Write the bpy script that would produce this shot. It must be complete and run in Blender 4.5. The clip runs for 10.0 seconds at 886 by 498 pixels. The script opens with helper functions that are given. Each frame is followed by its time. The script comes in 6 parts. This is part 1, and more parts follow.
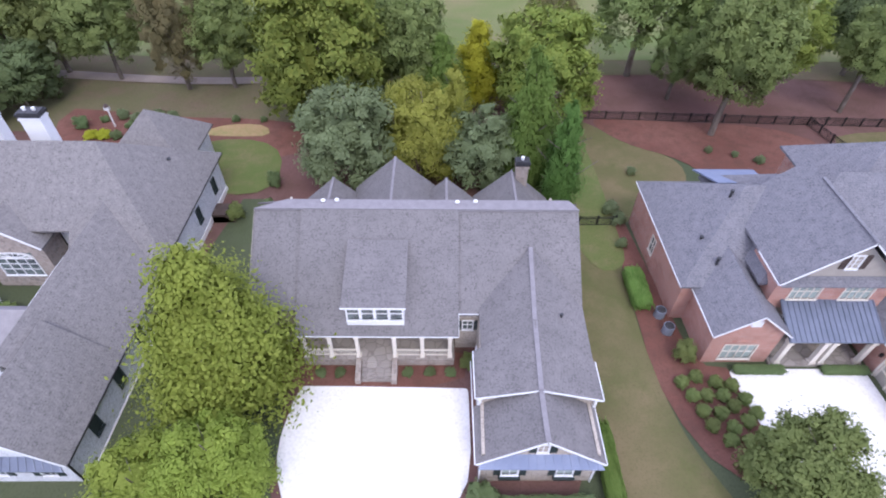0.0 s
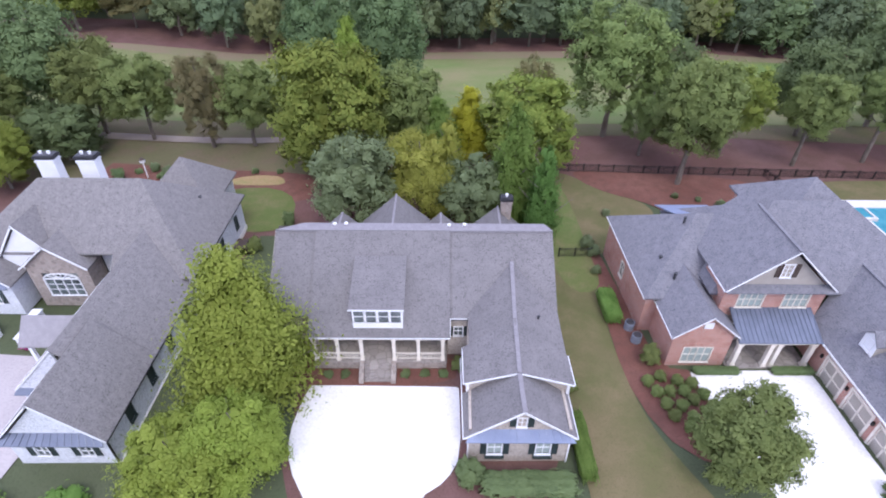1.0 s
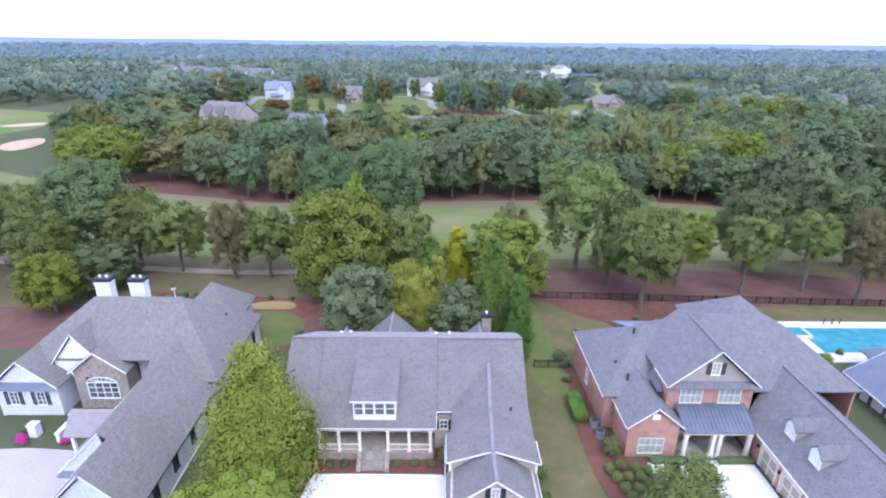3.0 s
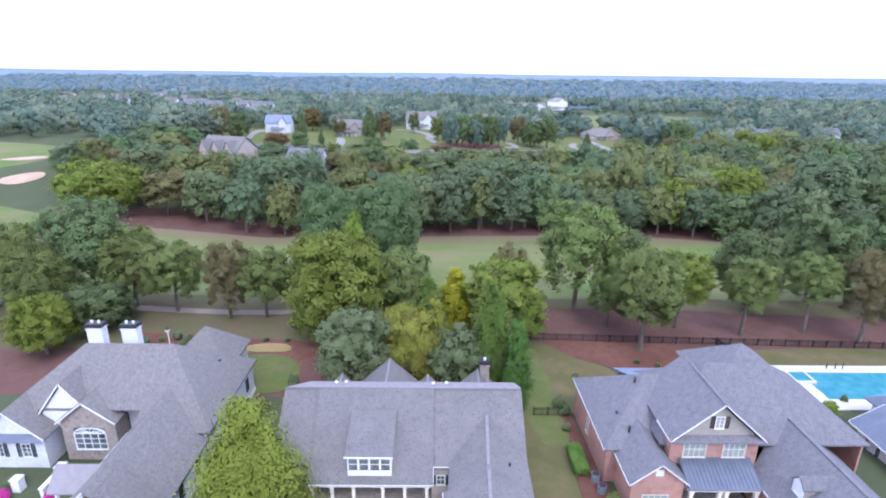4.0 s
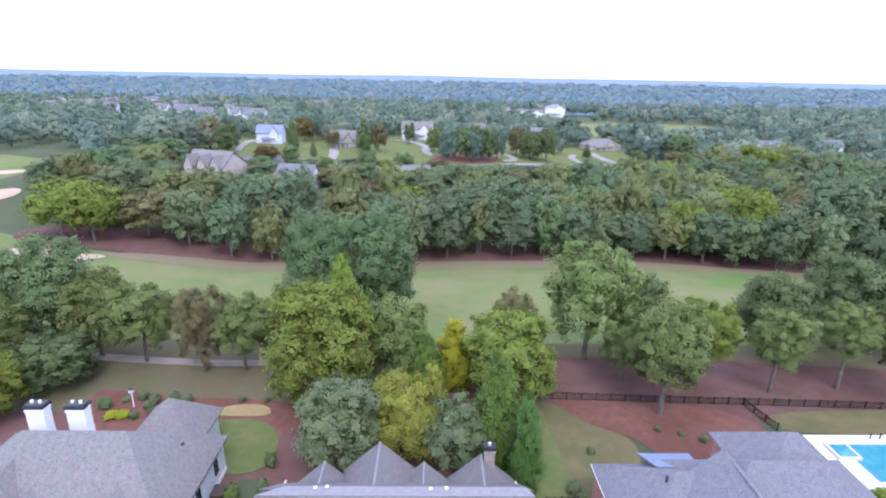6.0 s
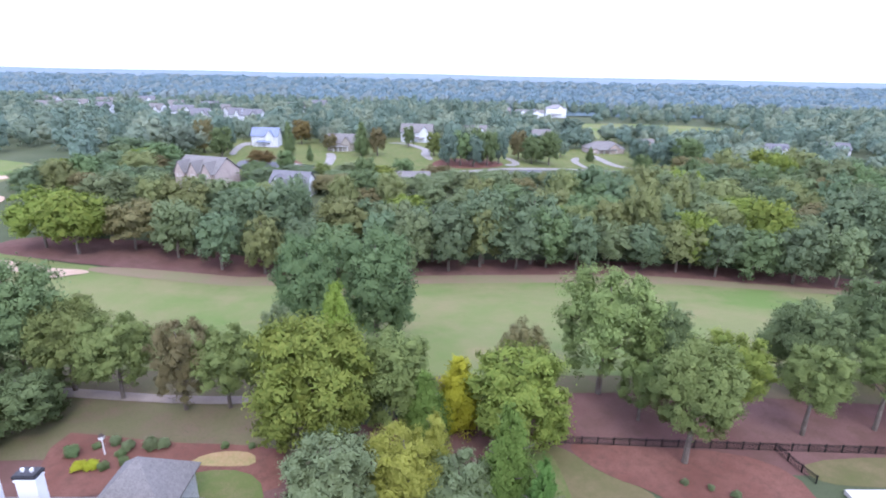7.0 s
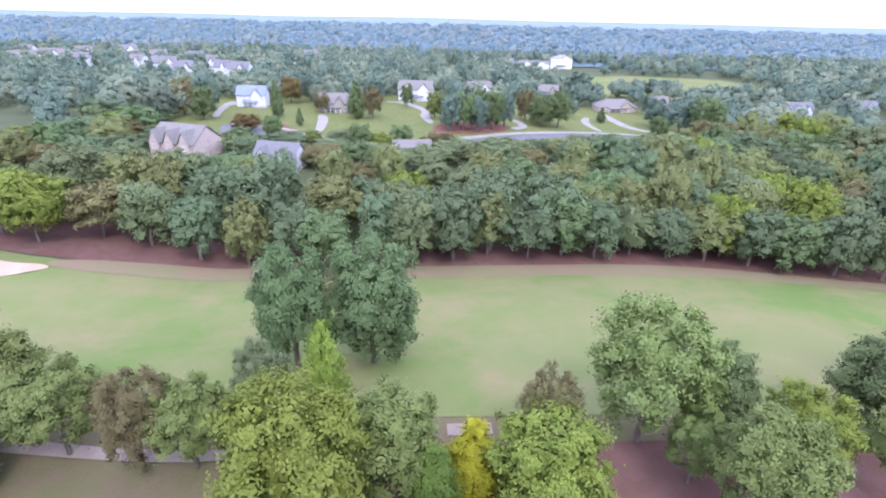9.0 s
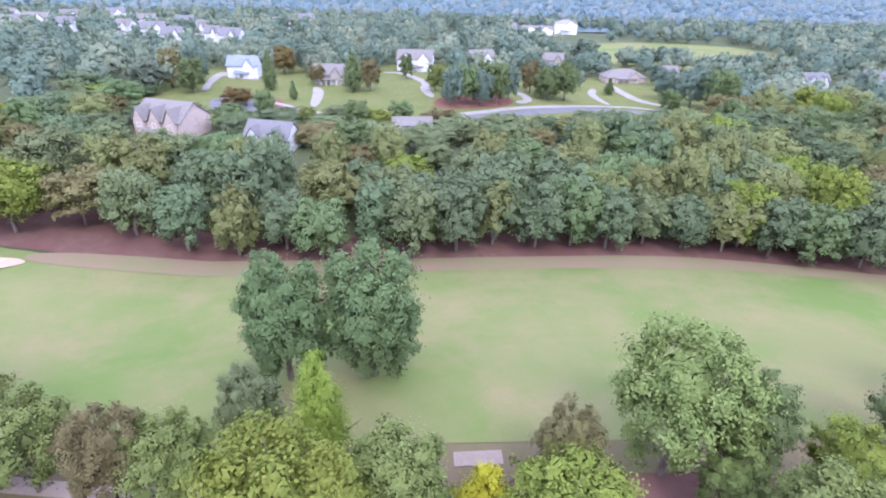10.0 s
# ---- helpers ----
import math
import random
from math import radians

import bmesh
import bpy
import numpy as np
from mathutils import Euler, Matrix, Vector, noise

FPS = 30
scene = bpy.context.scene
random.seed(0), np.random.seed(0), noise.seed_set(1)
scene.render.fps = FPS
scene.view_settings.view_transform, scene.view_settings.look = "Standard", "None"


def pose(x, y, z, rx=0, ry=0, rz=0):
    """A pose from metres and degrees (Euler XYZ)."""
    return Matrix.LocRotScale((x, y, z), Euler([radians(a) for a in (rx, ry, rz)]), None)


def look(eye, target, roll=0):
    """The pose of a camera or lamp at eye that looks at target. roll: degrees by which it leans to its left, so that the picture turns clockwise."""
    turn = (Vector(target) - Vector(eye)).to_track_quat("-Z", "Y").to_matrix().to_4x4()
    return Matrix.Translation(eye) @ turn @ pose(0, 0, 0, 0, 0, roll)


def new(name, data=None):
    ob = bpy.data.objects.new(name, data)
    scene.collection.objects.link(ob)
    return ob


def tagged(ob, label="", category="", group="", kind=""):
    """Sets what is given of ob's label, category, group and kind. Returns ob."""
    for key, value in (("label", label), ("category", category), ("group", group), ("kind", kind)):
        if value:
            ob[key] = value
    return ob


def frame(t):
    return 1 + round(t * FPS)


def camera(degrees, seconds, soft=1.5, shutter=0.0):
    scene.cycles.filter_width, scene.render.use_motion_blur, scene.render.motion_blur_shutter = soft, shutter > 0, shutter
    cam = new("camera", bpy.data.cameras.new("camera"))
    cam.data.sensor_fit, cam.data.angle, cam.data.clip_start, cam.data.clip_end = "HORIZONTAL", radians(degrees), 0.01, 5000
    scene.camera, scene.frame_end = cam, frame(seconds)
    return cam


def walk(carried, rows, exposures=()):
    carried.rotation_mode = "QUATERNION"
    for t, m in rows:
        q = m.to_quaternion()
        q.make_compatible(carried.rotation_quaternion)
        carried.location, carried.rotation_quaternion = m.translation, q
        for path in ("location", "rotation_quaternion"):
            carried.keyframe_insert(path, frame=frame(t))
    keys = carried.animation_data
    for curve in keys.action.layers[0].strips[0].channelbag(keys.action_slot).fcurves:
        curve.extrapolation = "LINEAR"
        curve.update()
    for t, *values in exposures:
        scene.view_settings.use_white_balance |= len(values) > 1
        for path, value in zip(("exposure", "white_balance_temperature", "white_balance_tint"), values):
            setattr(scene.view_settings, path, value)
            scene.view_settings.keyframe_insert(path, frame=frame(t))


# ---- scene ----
cam = camera(79.3, 10.0, soft=2.0)
METRES, EYE, TILT, LEAN, TURN = 75.0, 38.5, -44.6, -0.45, 0.0
ROWS = [
    (0.0, 0.0, 0.0, 0.0, -0.0, 0.0, 0.0),
    (0.5, 0.0039, -0.0448, -0.0366, 0.0, 3.89, 0.02),
    (1.0, 0.0081, -0.0906, -0.0746, 0.02, 7.99, 0.06),
    (1.5, 0.0115, -0.1342, -0.1084, -0.03, 11.85, 0.05),
    (2.0, 0.0159, -0.1751, -0.1356, -0.08, 15.91, 0.08),
    (2.5, 0.0193, -0.2051, -0.1509, -0.15, 19.85, 0.09),
    (3.0, 0.023, -0.2259, -0.1556, -0.19, 23.27, 0.09),
    (4.5, 0.0249, -0.2234, -0.0978, -0.49, 26.53, 0.09),
    (5.0, 0.0234, -0.2077, -0.0625, -0.62, 26.54, 0.11),
    (5.5, 0.0216, -0.1874, -0.0236, -0.78, 26.54, 0.15),
    (7.0, 0.0136, -0.0972, 0.122, -0.99, 26.33, 0.15),
    (7.5, 0.0086, -0.0615, 0.1763, -1.05, 25.74, 0.18),
    (8.0, 0.004, -0.0255, 0.2299, -1.11, 24.31, 0.2),
    (8.5, -0.001, 0.012, 0.2876, -1.17, 22.64, 0.21),
    (9.0, -0.0063, 0.0483, 0.344, -1.22, 21.01, 0.21),
    (9.5, -0.0123, 0.0872, 0.4028, -1.31, 19.27, 0.22),
    (10.0, -0.0171, 0.1243, 0.4601, -1.33, 17.47, 0.21),
]
walk(cam, [(t, pose(0, 0, EYE, TILT, LEAN, TURN) @ pose(METRES * x, METRES * y, METRES * z, 90 + pitch, roll, yaw)) for t, x, y, z, yaw, pitch, roll in ROWS],
     [(0.0, 0.40, 6450, 10), (1.5, 0.48, 6300, 9), (2.5, 0.60, 6050, 7), (5.0, 0.63, 6050, 7), (7.0, 0.80, 6150, 9), (8.5, 0.97, 6200, 12), (10.0, 1.10, 6200, 15)])

# ---- light ----
SUN_EL, SUN_ROT = radians(58), radians(200)
world = bpy.data.worlds.new("overcast_sky")
scene.world = world
world.use_nodes = True
wn, wl = world.node_tree.nodes, world.node_tree.links
wn.clear()
w_out = wn.new("ShaderNodeOutputWorld")
w_bg = wn.new("ShaderNodeBackground")
w_sky = wn.new("ShaderNodeTexSky")
w_sky.sky_type = "NISHITA"
w_sky.sun_disc = False
w_sky.sun_elevation, w_sky.sun_rotation = SUN_EL, SUN_ROT
w_sky.air_density, w_sky.dust_density, w_sky.ozone_density = 1.0, 3.0, 1.0
w_mix = wn.new("ShaderNodeMix")
w_mix.data_type = "RGBA"
w_mix.inputs[0].default_value = 0.8
w_mix.inputs[7].default_value = (9.9, 10.5, 15.2, 1.0)   # the bright cloud layer
wl.new(w_sky.outputs[0], w_mix.inputs[6])
wl.new(w_mix.outputs[2], w_bg.inputs[0])
w_bg.inputs[1].default_value = 0.13
wl.new(w_bg.outputs[0], w_out.inputs[0])

sun = new("sun", bpy.data.lights.new("sun", "SUN"))
sun.data.energy, sun.data.angle, sun.data.color = 1.1, radians(18), (1.0, 0.96, 0.9)
sun.matrix_world = look((20, -40, 90), (0, 30, 0))


# ---- materials ----
def material(name, rough=0.8, metal=0.0, spec=0.3):
    m = bpy.data.materials.new(name)
    m.use_nodes = True
    b = m.node_tree.nodes["Principled BSDF"]
    b.inputs["Roughness"].default_value = rough
    b.inputs["Metallic"].default_value = metal
    b.inputs["Specular IOR Level"].default_value = spec
    return m, m.node_tree.nodes, m.node_tree.links, b


def rgba(c):
    return (c[0], c[1], c[2], 1.0)


def noise_mix(m, coord, scale, a, b, lo=0.35, hi=0.65, detail=4.0, rough=0.55):
    """A colour socket that runs from a to b over a noise; a and b are colours or sockets."""
    n, l = m.node_tree.nodes, m.node_tree.links
    t = n.new("ShaderNodeTexNoise")
    t.inputs["Scale"].default_value, t.inputs["Detail"].default_value = scale, detail
    t.inputs["Roughness"].default_value = rough
    l.new(coord, t.inputs["Vector"])
    r = n.new("ShaderNodeMapRange")
    r.inputs[1].default_value, r.inputs[2].default_value = lo, hi
    l.new(t.outputs["Fac"], r.inputs[0])
    x = n.new("ShaderNodeMix")
    x.data_type = "RGBA"
    l.new(r.outputs[0], x.inputs[0])
    for sock, v in ((x.inputs[6], a), (x.inputs[7], b)):
        if isinstance(v, tuple):
            sock.default_value = rgba(v)
        else:
            l.new(v, sock)
    return x.outputs[2], t.outputs["Fac"]


def bump(m, height, strength=0.3, distance=0.05):
    n, l = m.node_tree.nodes, m.node_tree.links
    k = n.new("ShaderNodeBump")
    k.inputs["Strength"].default_value, k.inputs["Distance"].default_value = strength, distance
    l.new(height, k.inputs["Height"])
    l.new(k.outputs[0], n["Principled BSDF"].inputs["Normal"])


def coords(m, scale=(1, 1, 1)):
    n, l = m.node_tree.nodes, m.node_tree.links
    g = n.new("ShaderNodeNewGeometry")
    k = n.new("ShaderNodeMapping")
    k.inputs["Scale"].default_value = scale
    l.new(g.outputs["Position"], k.inputs["Vector"])
    return k.outputs[0]


def plain(name, a, b, scale=3.0, rough=0.8, metal=0.0, fine=40.0, relief=0.2, spec=0.3, stretch=(1, 1, 1)):
    """Two-scale mottled surface."""
    m, n, l, p = material(name, rough, metal, spec)
    c = coords(m, stretch)
    big, _ = noise_mix(m, c, scale, a, b)
    dark = tuple(v * 0.82 for v in a)
    mixd, f = noise_mix(m, c, fine, dark, big, 0.2, 0.55)
    l.new(mixd, p.inputs["Base Color"])
    bump(m, f, relief, 0.02)
    return m


def banded(name, a, b, axis, width, line, depth=0.5, rough=0.75, mott=1.2, lines=0.75):
    """Courses along an axis (clapboard, shingle rows): dark thin lines every width metres, mottled."""
    m, n, l, p = material(name, rough)
    c = coords(m)
    big, _ = noise_mix(m, c, mott, a, b, 0.3, 0.7)
    fine, f = noise_mix(m, c, 7.0, tuple(v * 0.55 for v in a), big, 0.28, 0.58)
    grain, _ = noise_mix(m, c, 1.9, fine, big, 0.42, 0.75)
    s = n.new("ShaderNodeSeparateXYZ")
    l.new(c, s.inputs[0])
    d = n.new("ShaderNodeMath")
    d.operation = "DIVIDE"
    l.new(s.outputs["XYZ".index(axis)], d.inputs[0])
    d.inputs[1].default_value = width
    fr = n.new("ShaderNodeMath")
    fr.operation = "FRACT"
    l.new(d.outputs[0], fr.inputs[0])
    lt = n.new("ShaderNodeMath")
    lt.operation = "LESS_THAN"
    l.new(fr.outputs[0], lt.inputs[0])
    lt.inputs[1].default_value = line
    x = n.new("ShaderNodeMix")
    x.data_type = "RGBA"
    x.blend_type = "MULTIPLY"
    l.new(lt.outputs[0], x.inputs[0])
    l.new(grain, x.inputs[6])
    x.inputs[7].default_value = (lines, lines, lines, 1)
    l.new(x.outputs[2], p.inputs["Base Color"])
    bump(m, fr.outputs[0], depth, 0.02)
    return m


def bricks(name, a, b, mortar, rough=0.85):
    m, n, l, p = material(name, rough)
    g = n.new("ShaderNodeNewGeometry")
    s = n.new("ShaderNodeSeparateXYZ")
    l.new(g.outputs["Position"], s.inputs[0])
    add = n.new("ShaderNodeMath")
    l.new(s.outputs[0], add.inputs[0])
    l.new(s.outputs[1], add.inputs[1])
    cb = n.new("ShaderNodeCombineXYZ")
    l.new(add.outputs[0], cb.inputs[0])
    l.new(s.outputs[2], cb.inputs[1])
    t = n.new("ShaderNodeTexBrick")
    t.inputs["Color1"].default_value, t.inputs["Color2"].default_value = rgba(a), rgba(b)
    t.inputs["Mortar"].default_value = rgba(mortar)
    t.inputs["Scale"].default_value = 1.0
    t.inputs["Brick Width"].default_value, t.inputs["Row Height"].default_value = 0.24, 0.085
    t.inputs["Mortar Size"].default_value = 0.008
    l.new(cb.outputs[0], t.inputs["Vector"])
    c = coords(m)
    col, f = noise_mix(m, c, 0.9, tuple(v * 0.7 for v in a), t.outputs["Color"], 0.15, 0.5)
    l.new(col, p.inputs["Base Color"])
    bump(m, t.outputs["Fac"], 0.3, -0.01)
    return m


def stonework(name, a, b, mortar, size=2.6):
    m, n, l, p = material(name, 0.9)
    c = coords(m)
    v = n.new("ShaderNodeTexVoronoi")
    v.inputs["Scale"].default_value = size
    l.new(c, v.inputs["Vector"])
    tone, _ = noise_mix(m, v.outputs["Color"], 3.0, a, b, 0.3, 0.7)
    e = n.new("ShaderNodeTexVoronoi")
    e.feature = "DISTANCE_TO_EDGE"
    e.inputs["Scale"].default_value = size
    l.new(c, e.inputs["Vector"])
    r = n.new("ShaderNodeMapRange")
    r.inputs[1].default_value, r.inputs[2].default_value = 0.02, 0.07
    l.new(e.outputs["Distance"], r.inputs[0])
    x = n.new("ShaderNodeMix")
    x.data_type = "RGBA"
    l.new(r.outputs[0], x.inputs[0])
    x.inputs[6].default_value = rgba(mortar)
    l.new(tone, x.inputs[7])
    l.new(x.outputs[2], p.inputs["Base Color"])
    bump(m, r.outputs[0], 0.5, 0.03)
    return m


def leaves(name, dark, mid, light):
    """Foliage: tone varies leaf by leaf, tree by tree and over clumps a metre or two wide."""
    m, n, l, p = material(name, 0.8, spec=0.08)
    c = coords(m)
    a, _ = noise_mix(m, c, 0.55, dark, mid, 0.35, 0.65, 3.0)
    g = n.new("ShaderNodeNewGeometry")
    x = n.new("ShaderNodeMix")
    x.data_type = "RGBA"
    r = n.new("ShaderNodeMapRange")
    r.inputs[1].default_value, r.inputs[2].default_value = 0.1, 1.7
    l.new(g.outputs["Random Per Island"], r.inputs[0])
    l.new(r.outputs[0], x.inputs[0])
    l.new(a, x.inputs[6])
    x.inputs[7].default_value = rgba(light)
    o = n.new("ShaderNodeObjectInfo")
    h = n.new("ShaderNodeHueSaturation")
    r2 = n.new("ShaderNodeMapRange")
    r2.inputs[3].default_value, r2.inputs[4].default_value = 0.484, 0.508
    l.new(o.outputs["Random"], r2.inputs[0])
    l.new(r2.outputs[0], h.inputs["Hue"])
    r3 = n.new("ShaderNodeMapRange")
    r3.inputs[3].default_value, r3.inputs[4].default_value = 1.0, 1.34
    l.new(o.outputs["Random"], r3.inputs[0])
    l.new(r3.outputs[0], h.inputs["Value"])
    h.inputs["Saturation"].default_value = 1.04
    l.new(x.outputs[2], h.inputs["Color"])
    l.new(h.outputs[0], p.inputs["Base Color"])
    tr = n.new("ShaderNodeBsdfTranslucent")
    l.new(h.outputs[0], tr.inputs["Color"])
    ms = n.new("ShaderNodeMixShader")
    ms.inputs[0].default_value = 0.36
    l.new(p.outputs[0], ms.inputs[1])
    l.new(tr.outputs[0], ms.inputs[2])
    l.new(ms.outputs[0], n["Material Output"].inputs["Surface"])
    return m


def grass(name, a, b, c3, big=0.05, mid=0.35):
    m, n, l, p = material(name, 0.95, spec=0.1)
    c = coords(m)
    one, _ = noise_mix(m, c, big, a, b, 0.4, 0.62, 5.0, 0.6)
    two, _ = noise_mix(m, c, mid, one, c3, 0.45, 0.8, 5.0, 0.65)
    three, f = noise_mix(m, c, 6.0, tuple(v * 0.75 for v in a), two, 0.2, 0.5)
    l.new(three, p.inputs["Base Color"])
    bump(m, f, 0.4, 0.06)
    return m


SHINGLE = banded("shingle_grey", (0.180, 0.169, 0.171), (0.223, 0.208, 0.210), "Z", 0.11, 0.18, 0.12, 0.9, 0.45, 0.95)
SHINGLE_B = banded("shingle_weathered", (0.203, 0.190, 0.189), (0.255, 0.238, 0.232), "Z", 0.12, 0.2, 0.2, 0.9, 2.2, 0.9)
SHINGLE_C = banded("shingle_slate", (0.180, 0.178, 0.199), (0.227, 0.220, 0.240), "Z", 0.12, 0.2, 0.2, 0.9, 1.4, 0.9)
RIDGE = plain("ridge_cap_shingle", (0.27, 0.255, 0.27), (0.32, 0.30, 0.315), 2.0, 0.9)
RIDGE2 = plain("ridge_cap_grey", (0.225, 0.21, 0.225), (0.265, 0.25, 0.265), 2.0, 0.9)
WHITE = plain("white_paint", (0.76, 0.77, 0.80), (0.82, 0.82, 0.84), 0.8, 0.6)
SIDING_W = banded("white_clapboard", (0.70, 0.72, 0.78), (0.78, 0.79, 0.83), "Z", 0.18, 0.1, 0.4, 0.6, 0.5, 0.8)
SIDING_B = banded("beige_clapboard", (0.46, 0.40, 0.35), (0.52, 0.46, 0.40), "Z", 0.16, 0.1, 0.4, 0.75, 0.5, 0.82)
CREAM = plain("cream_trim_paint", (0.72, 0.66, 0.58), (0.78, 0.73, 0.65), 0.8, 0.6)
STUCCO = plain("taupe_stucco", (0.34, 0.31, 0.28), (0.40, 0.36, 0.32), 1.0, 0.9)
BRICK = bricks("red_brick", (0.42, 0.20, 0.16), (0.50, 0.26, 0.21), (0.45, 0.38, 0.34))
BRICKP = bricks("pale_brick", (0.46, 0.36, 0.33), (0.55, 0.45, 0.42), (0.5, 0.45, 0.42))
STONE = stonework("fieldstone", (0.24, 0.20, 0.18), (0.42, 0.35, 0.31), (0.36, 0.33, 0.30))
PAVER = stonework("flagstone", (0.28, 0.25, 0.23), (0.40, 0.36, 0.33), (0.25, 0.22, 0.2), 1.3)
CONCRETE = plain("pale_concrete", (0.83, 0.80, 0.77), (0.86, 0.84, 0.82), 0.25, 0.85, fine=5.0, relief=0.1)
METALROOF = plain("standing_seam_metal", (0.16, 0.18, 0.23), (0.20, 0.22, 0.28), 0.7, 0.42, 0.5)
BLUEMETAL = plain("pale_blue_metal", (0.20, 0.235, 0.34), (0.25, 0.285, 0.39), 0.7, 0.6, 0.15)
SHUTTER = plain("dark_green_shutter", (0.03, 0.045, 0.045), (0.045, 0.06, 0.06), 2.0, 0.5)
BROWNWOOD = plain("brown_shutter", (0.07, 0.05, 0.045), (0.10, 0.07, 0.06), 2.0, 0.6)
DOORWOOD = plain("red_brown_door_wood", (0.15, 0.06, 0.04), (0.20, 0.085, 0.055), 3.0, 0.5, stretch=(1, 1, 0.15))
TAUPEDOOR = plain("taupe_garage_door", (0.36, 0.33, 0.29), (0.42, 0.38, 0.34), 1.0, 0.6)
IRON = plain("black_iron", (0.02, 0.02, 0.022), (0.035, 0.033, 0.03), 4.0, 0.5, 0.3)
VENTMETAL = plain("dark_vent_metal", (0.05, 0.05, 0.055), (0.09, 0.09, 0.1), 4.0, 0.5, 0.5)
PVC = plain("white_vent_pipe", (0.75, 0.75, 0.76), (0.8, 0.8, 0.8), 4.0, 0.5)
ACMETAL = plain("grey_blue_painted_metal", (0.22, 0.26, 0.33), (0.28, 0.32, 0.38), 4.0, 0.5, 0.3)
BARK = plain("grey_brown_bark", (0.13, 0.105, 0.085), (0.22, 0.19, 0.165), 2.0, 0.95, fine=12.0, relief=0.6, stretch=(1, 1, 0.3))
MULCH = grass("pine_straw_mulch", (0.165, 0.075, 0.058), (0.215, 0.105, 0.082), (0.12, 0.065, 0.05), 0.12, 0.8)
LITTER = grass("woodland_litter", (0.145, 0.076, 0.068), (0.185, 0.108, 0.095), (0.12, 0.072, 0.055), 0.06, 0.3)
LAWN = grass("dormant_lawn", (0.165, 0.138, 0.072), (0.115, 0.122, 0.048), (0.215, 0.165, 0.095), 0.10, 0.25)
LAWNG = grass("green_lawn", (0.12, 0.155, 0.05), (0.15, 0.165, 0.06), (0.20, 0.17, 0.09), 0.10, 0.4)
FAIRWAY = grass("fairway_turf", (0.190, 0.202, 0.088), (0.126, 0.188, 0.054), (0.255, 0.205, 0.118), 0.034, 0.06)
ROUGH = grass("rough_turf", (0.125, 0.120, 0.060), (0.165, 0.138, 0.082), (0.17, 0.115, 0.088), 0.06, 0.25)
VERGE = grass("browned_verge", (0.225, 0.175, 0.115), (0.20, 0.19, 0.10), (0.25, 0.17, 0.125), 0.06, 0.25)
FORESTFLOOR = grass("dark_wood_floor", (0.080, 0.098, 0.055), (0.105, 0.118, 0.068), (0.085, 0.105, 0.052), 0.03, 0.2)
TANCOVER = grass("dried_ground_cover", (0.36, 0.25, 0.13), (0.27, 0.24, 0.10), (0.42, 0.30, 0.17), 0.6, 2.0)
SAND = plain("bunker_sand", (0.46, 0.33, 0.245), (0.54, 0.40, 0.31), 0.2, 0.95, fine=4.0)
FARPAVE = plain("weathered_concrete", (0.26, 0.24, 0.225), (0.32, 0.30, 0.28), 0.25, 0.9, fine=4.0)
PINKPAVE = plain("pinkish_concrete", (0.42, 0.375, 0.375), (0.48, 0.435, 0.43), 0.25, 0.9, fine=5.0)
PATHM = plain("cart_path_concrete", (0.25, 0.20, 0.175), (0.30, 0.25, 0.22), 0.3, 0.9, fine=4.0)
ASPHALT = plain("grey_asphalt", (0.13, 0.13, 0.15), (0.17, 0.17, 0.19), 0.2, 0.9)
DECKPALE = plain("pool_deck_stone", (0.62, 0.59, 0.57), (0.70, 0.67, 0.65), 0.5, 0.8)
FLOWER = plain("magenta_blossom", (0.40, 0.02, 0.20), (0.55, 0.06, 0.30), 4.0, 0.7)

L_DARK = leaves("leaf_dark_green", (0.106, 0.147, 0.069), (0.152, 0.205, 0.094), (0.201, 0.259, 0.124))
L_BLUE = leaves("leaf_blue_green_oak", (0.096, 0.143, 0.068), (0.138, 0.192, 0.092), (0.186, 0.245, 0.118))
L_MID = leaves("leaf_mid_green", (0.120, 0.158, 0.058), (0.188, 0.235, 0.087), (0.260, 0.305, 0.121))
L_OLIVE = leaves("leaf_grey_olive", (0.126, 0.158, 0.082), (0.183, 0.225, 0.118), (0.247, 0.299, 0.166))
L_YELLOW = leaves("leaf_yellow_green", (0.137, 0.193, 0.040), (0.211, 0.275, 0.064), (0.299, 0.358, 0.099))
L_WILLOW = leaves("leaf_fresh_yellow_green", (0.171, 0.234, 0.049), (0.256, 0.328, 0.075), (0.358, 0.429, 0.114))
L_YMID = leaves("leaf_turning_green", (0.123, 0.171, 0.045), (0.197, 0.254, 0.065), (0.298, 0.329, 0.089))
L_YGOLD = leaves("leaf_olive_gold", (0.207, 0.244, 0.052), (0.316, 0.356, 0.086), (0.431, 0.454, 0.138))
L_GOLD = leaves("leaf_autumn_yellow", (0.276, 0.301, 0.033), (0.389, 0.414, 0.055), (0.481, 0.505, 0.094))
L_BRIGHT = leaves("leaf_bright_green", (0.092, 0.165, 0.04), (0.15, 0.245, 0.066), (0.215, 0.315, 0.098))
L_CONE = leaves("leaf_deep_green_evergreen", (0.070, 0.145, 0.040), (0.112, 0.215, 0.060), (0.165, 0.28, 0.088))
L_BROWN = leaves("leaf_brownish_green", (0.141, 0.138, 0.068), (0.199, 0.185, 0.094), (0.266, 0.226, 0.116))
L_RUST = leaves("leaf_orange_brown", (0.124, 0.097, 0.046), (0.173, 0.133, 0.062), (0.223, 0.166, 0.075))
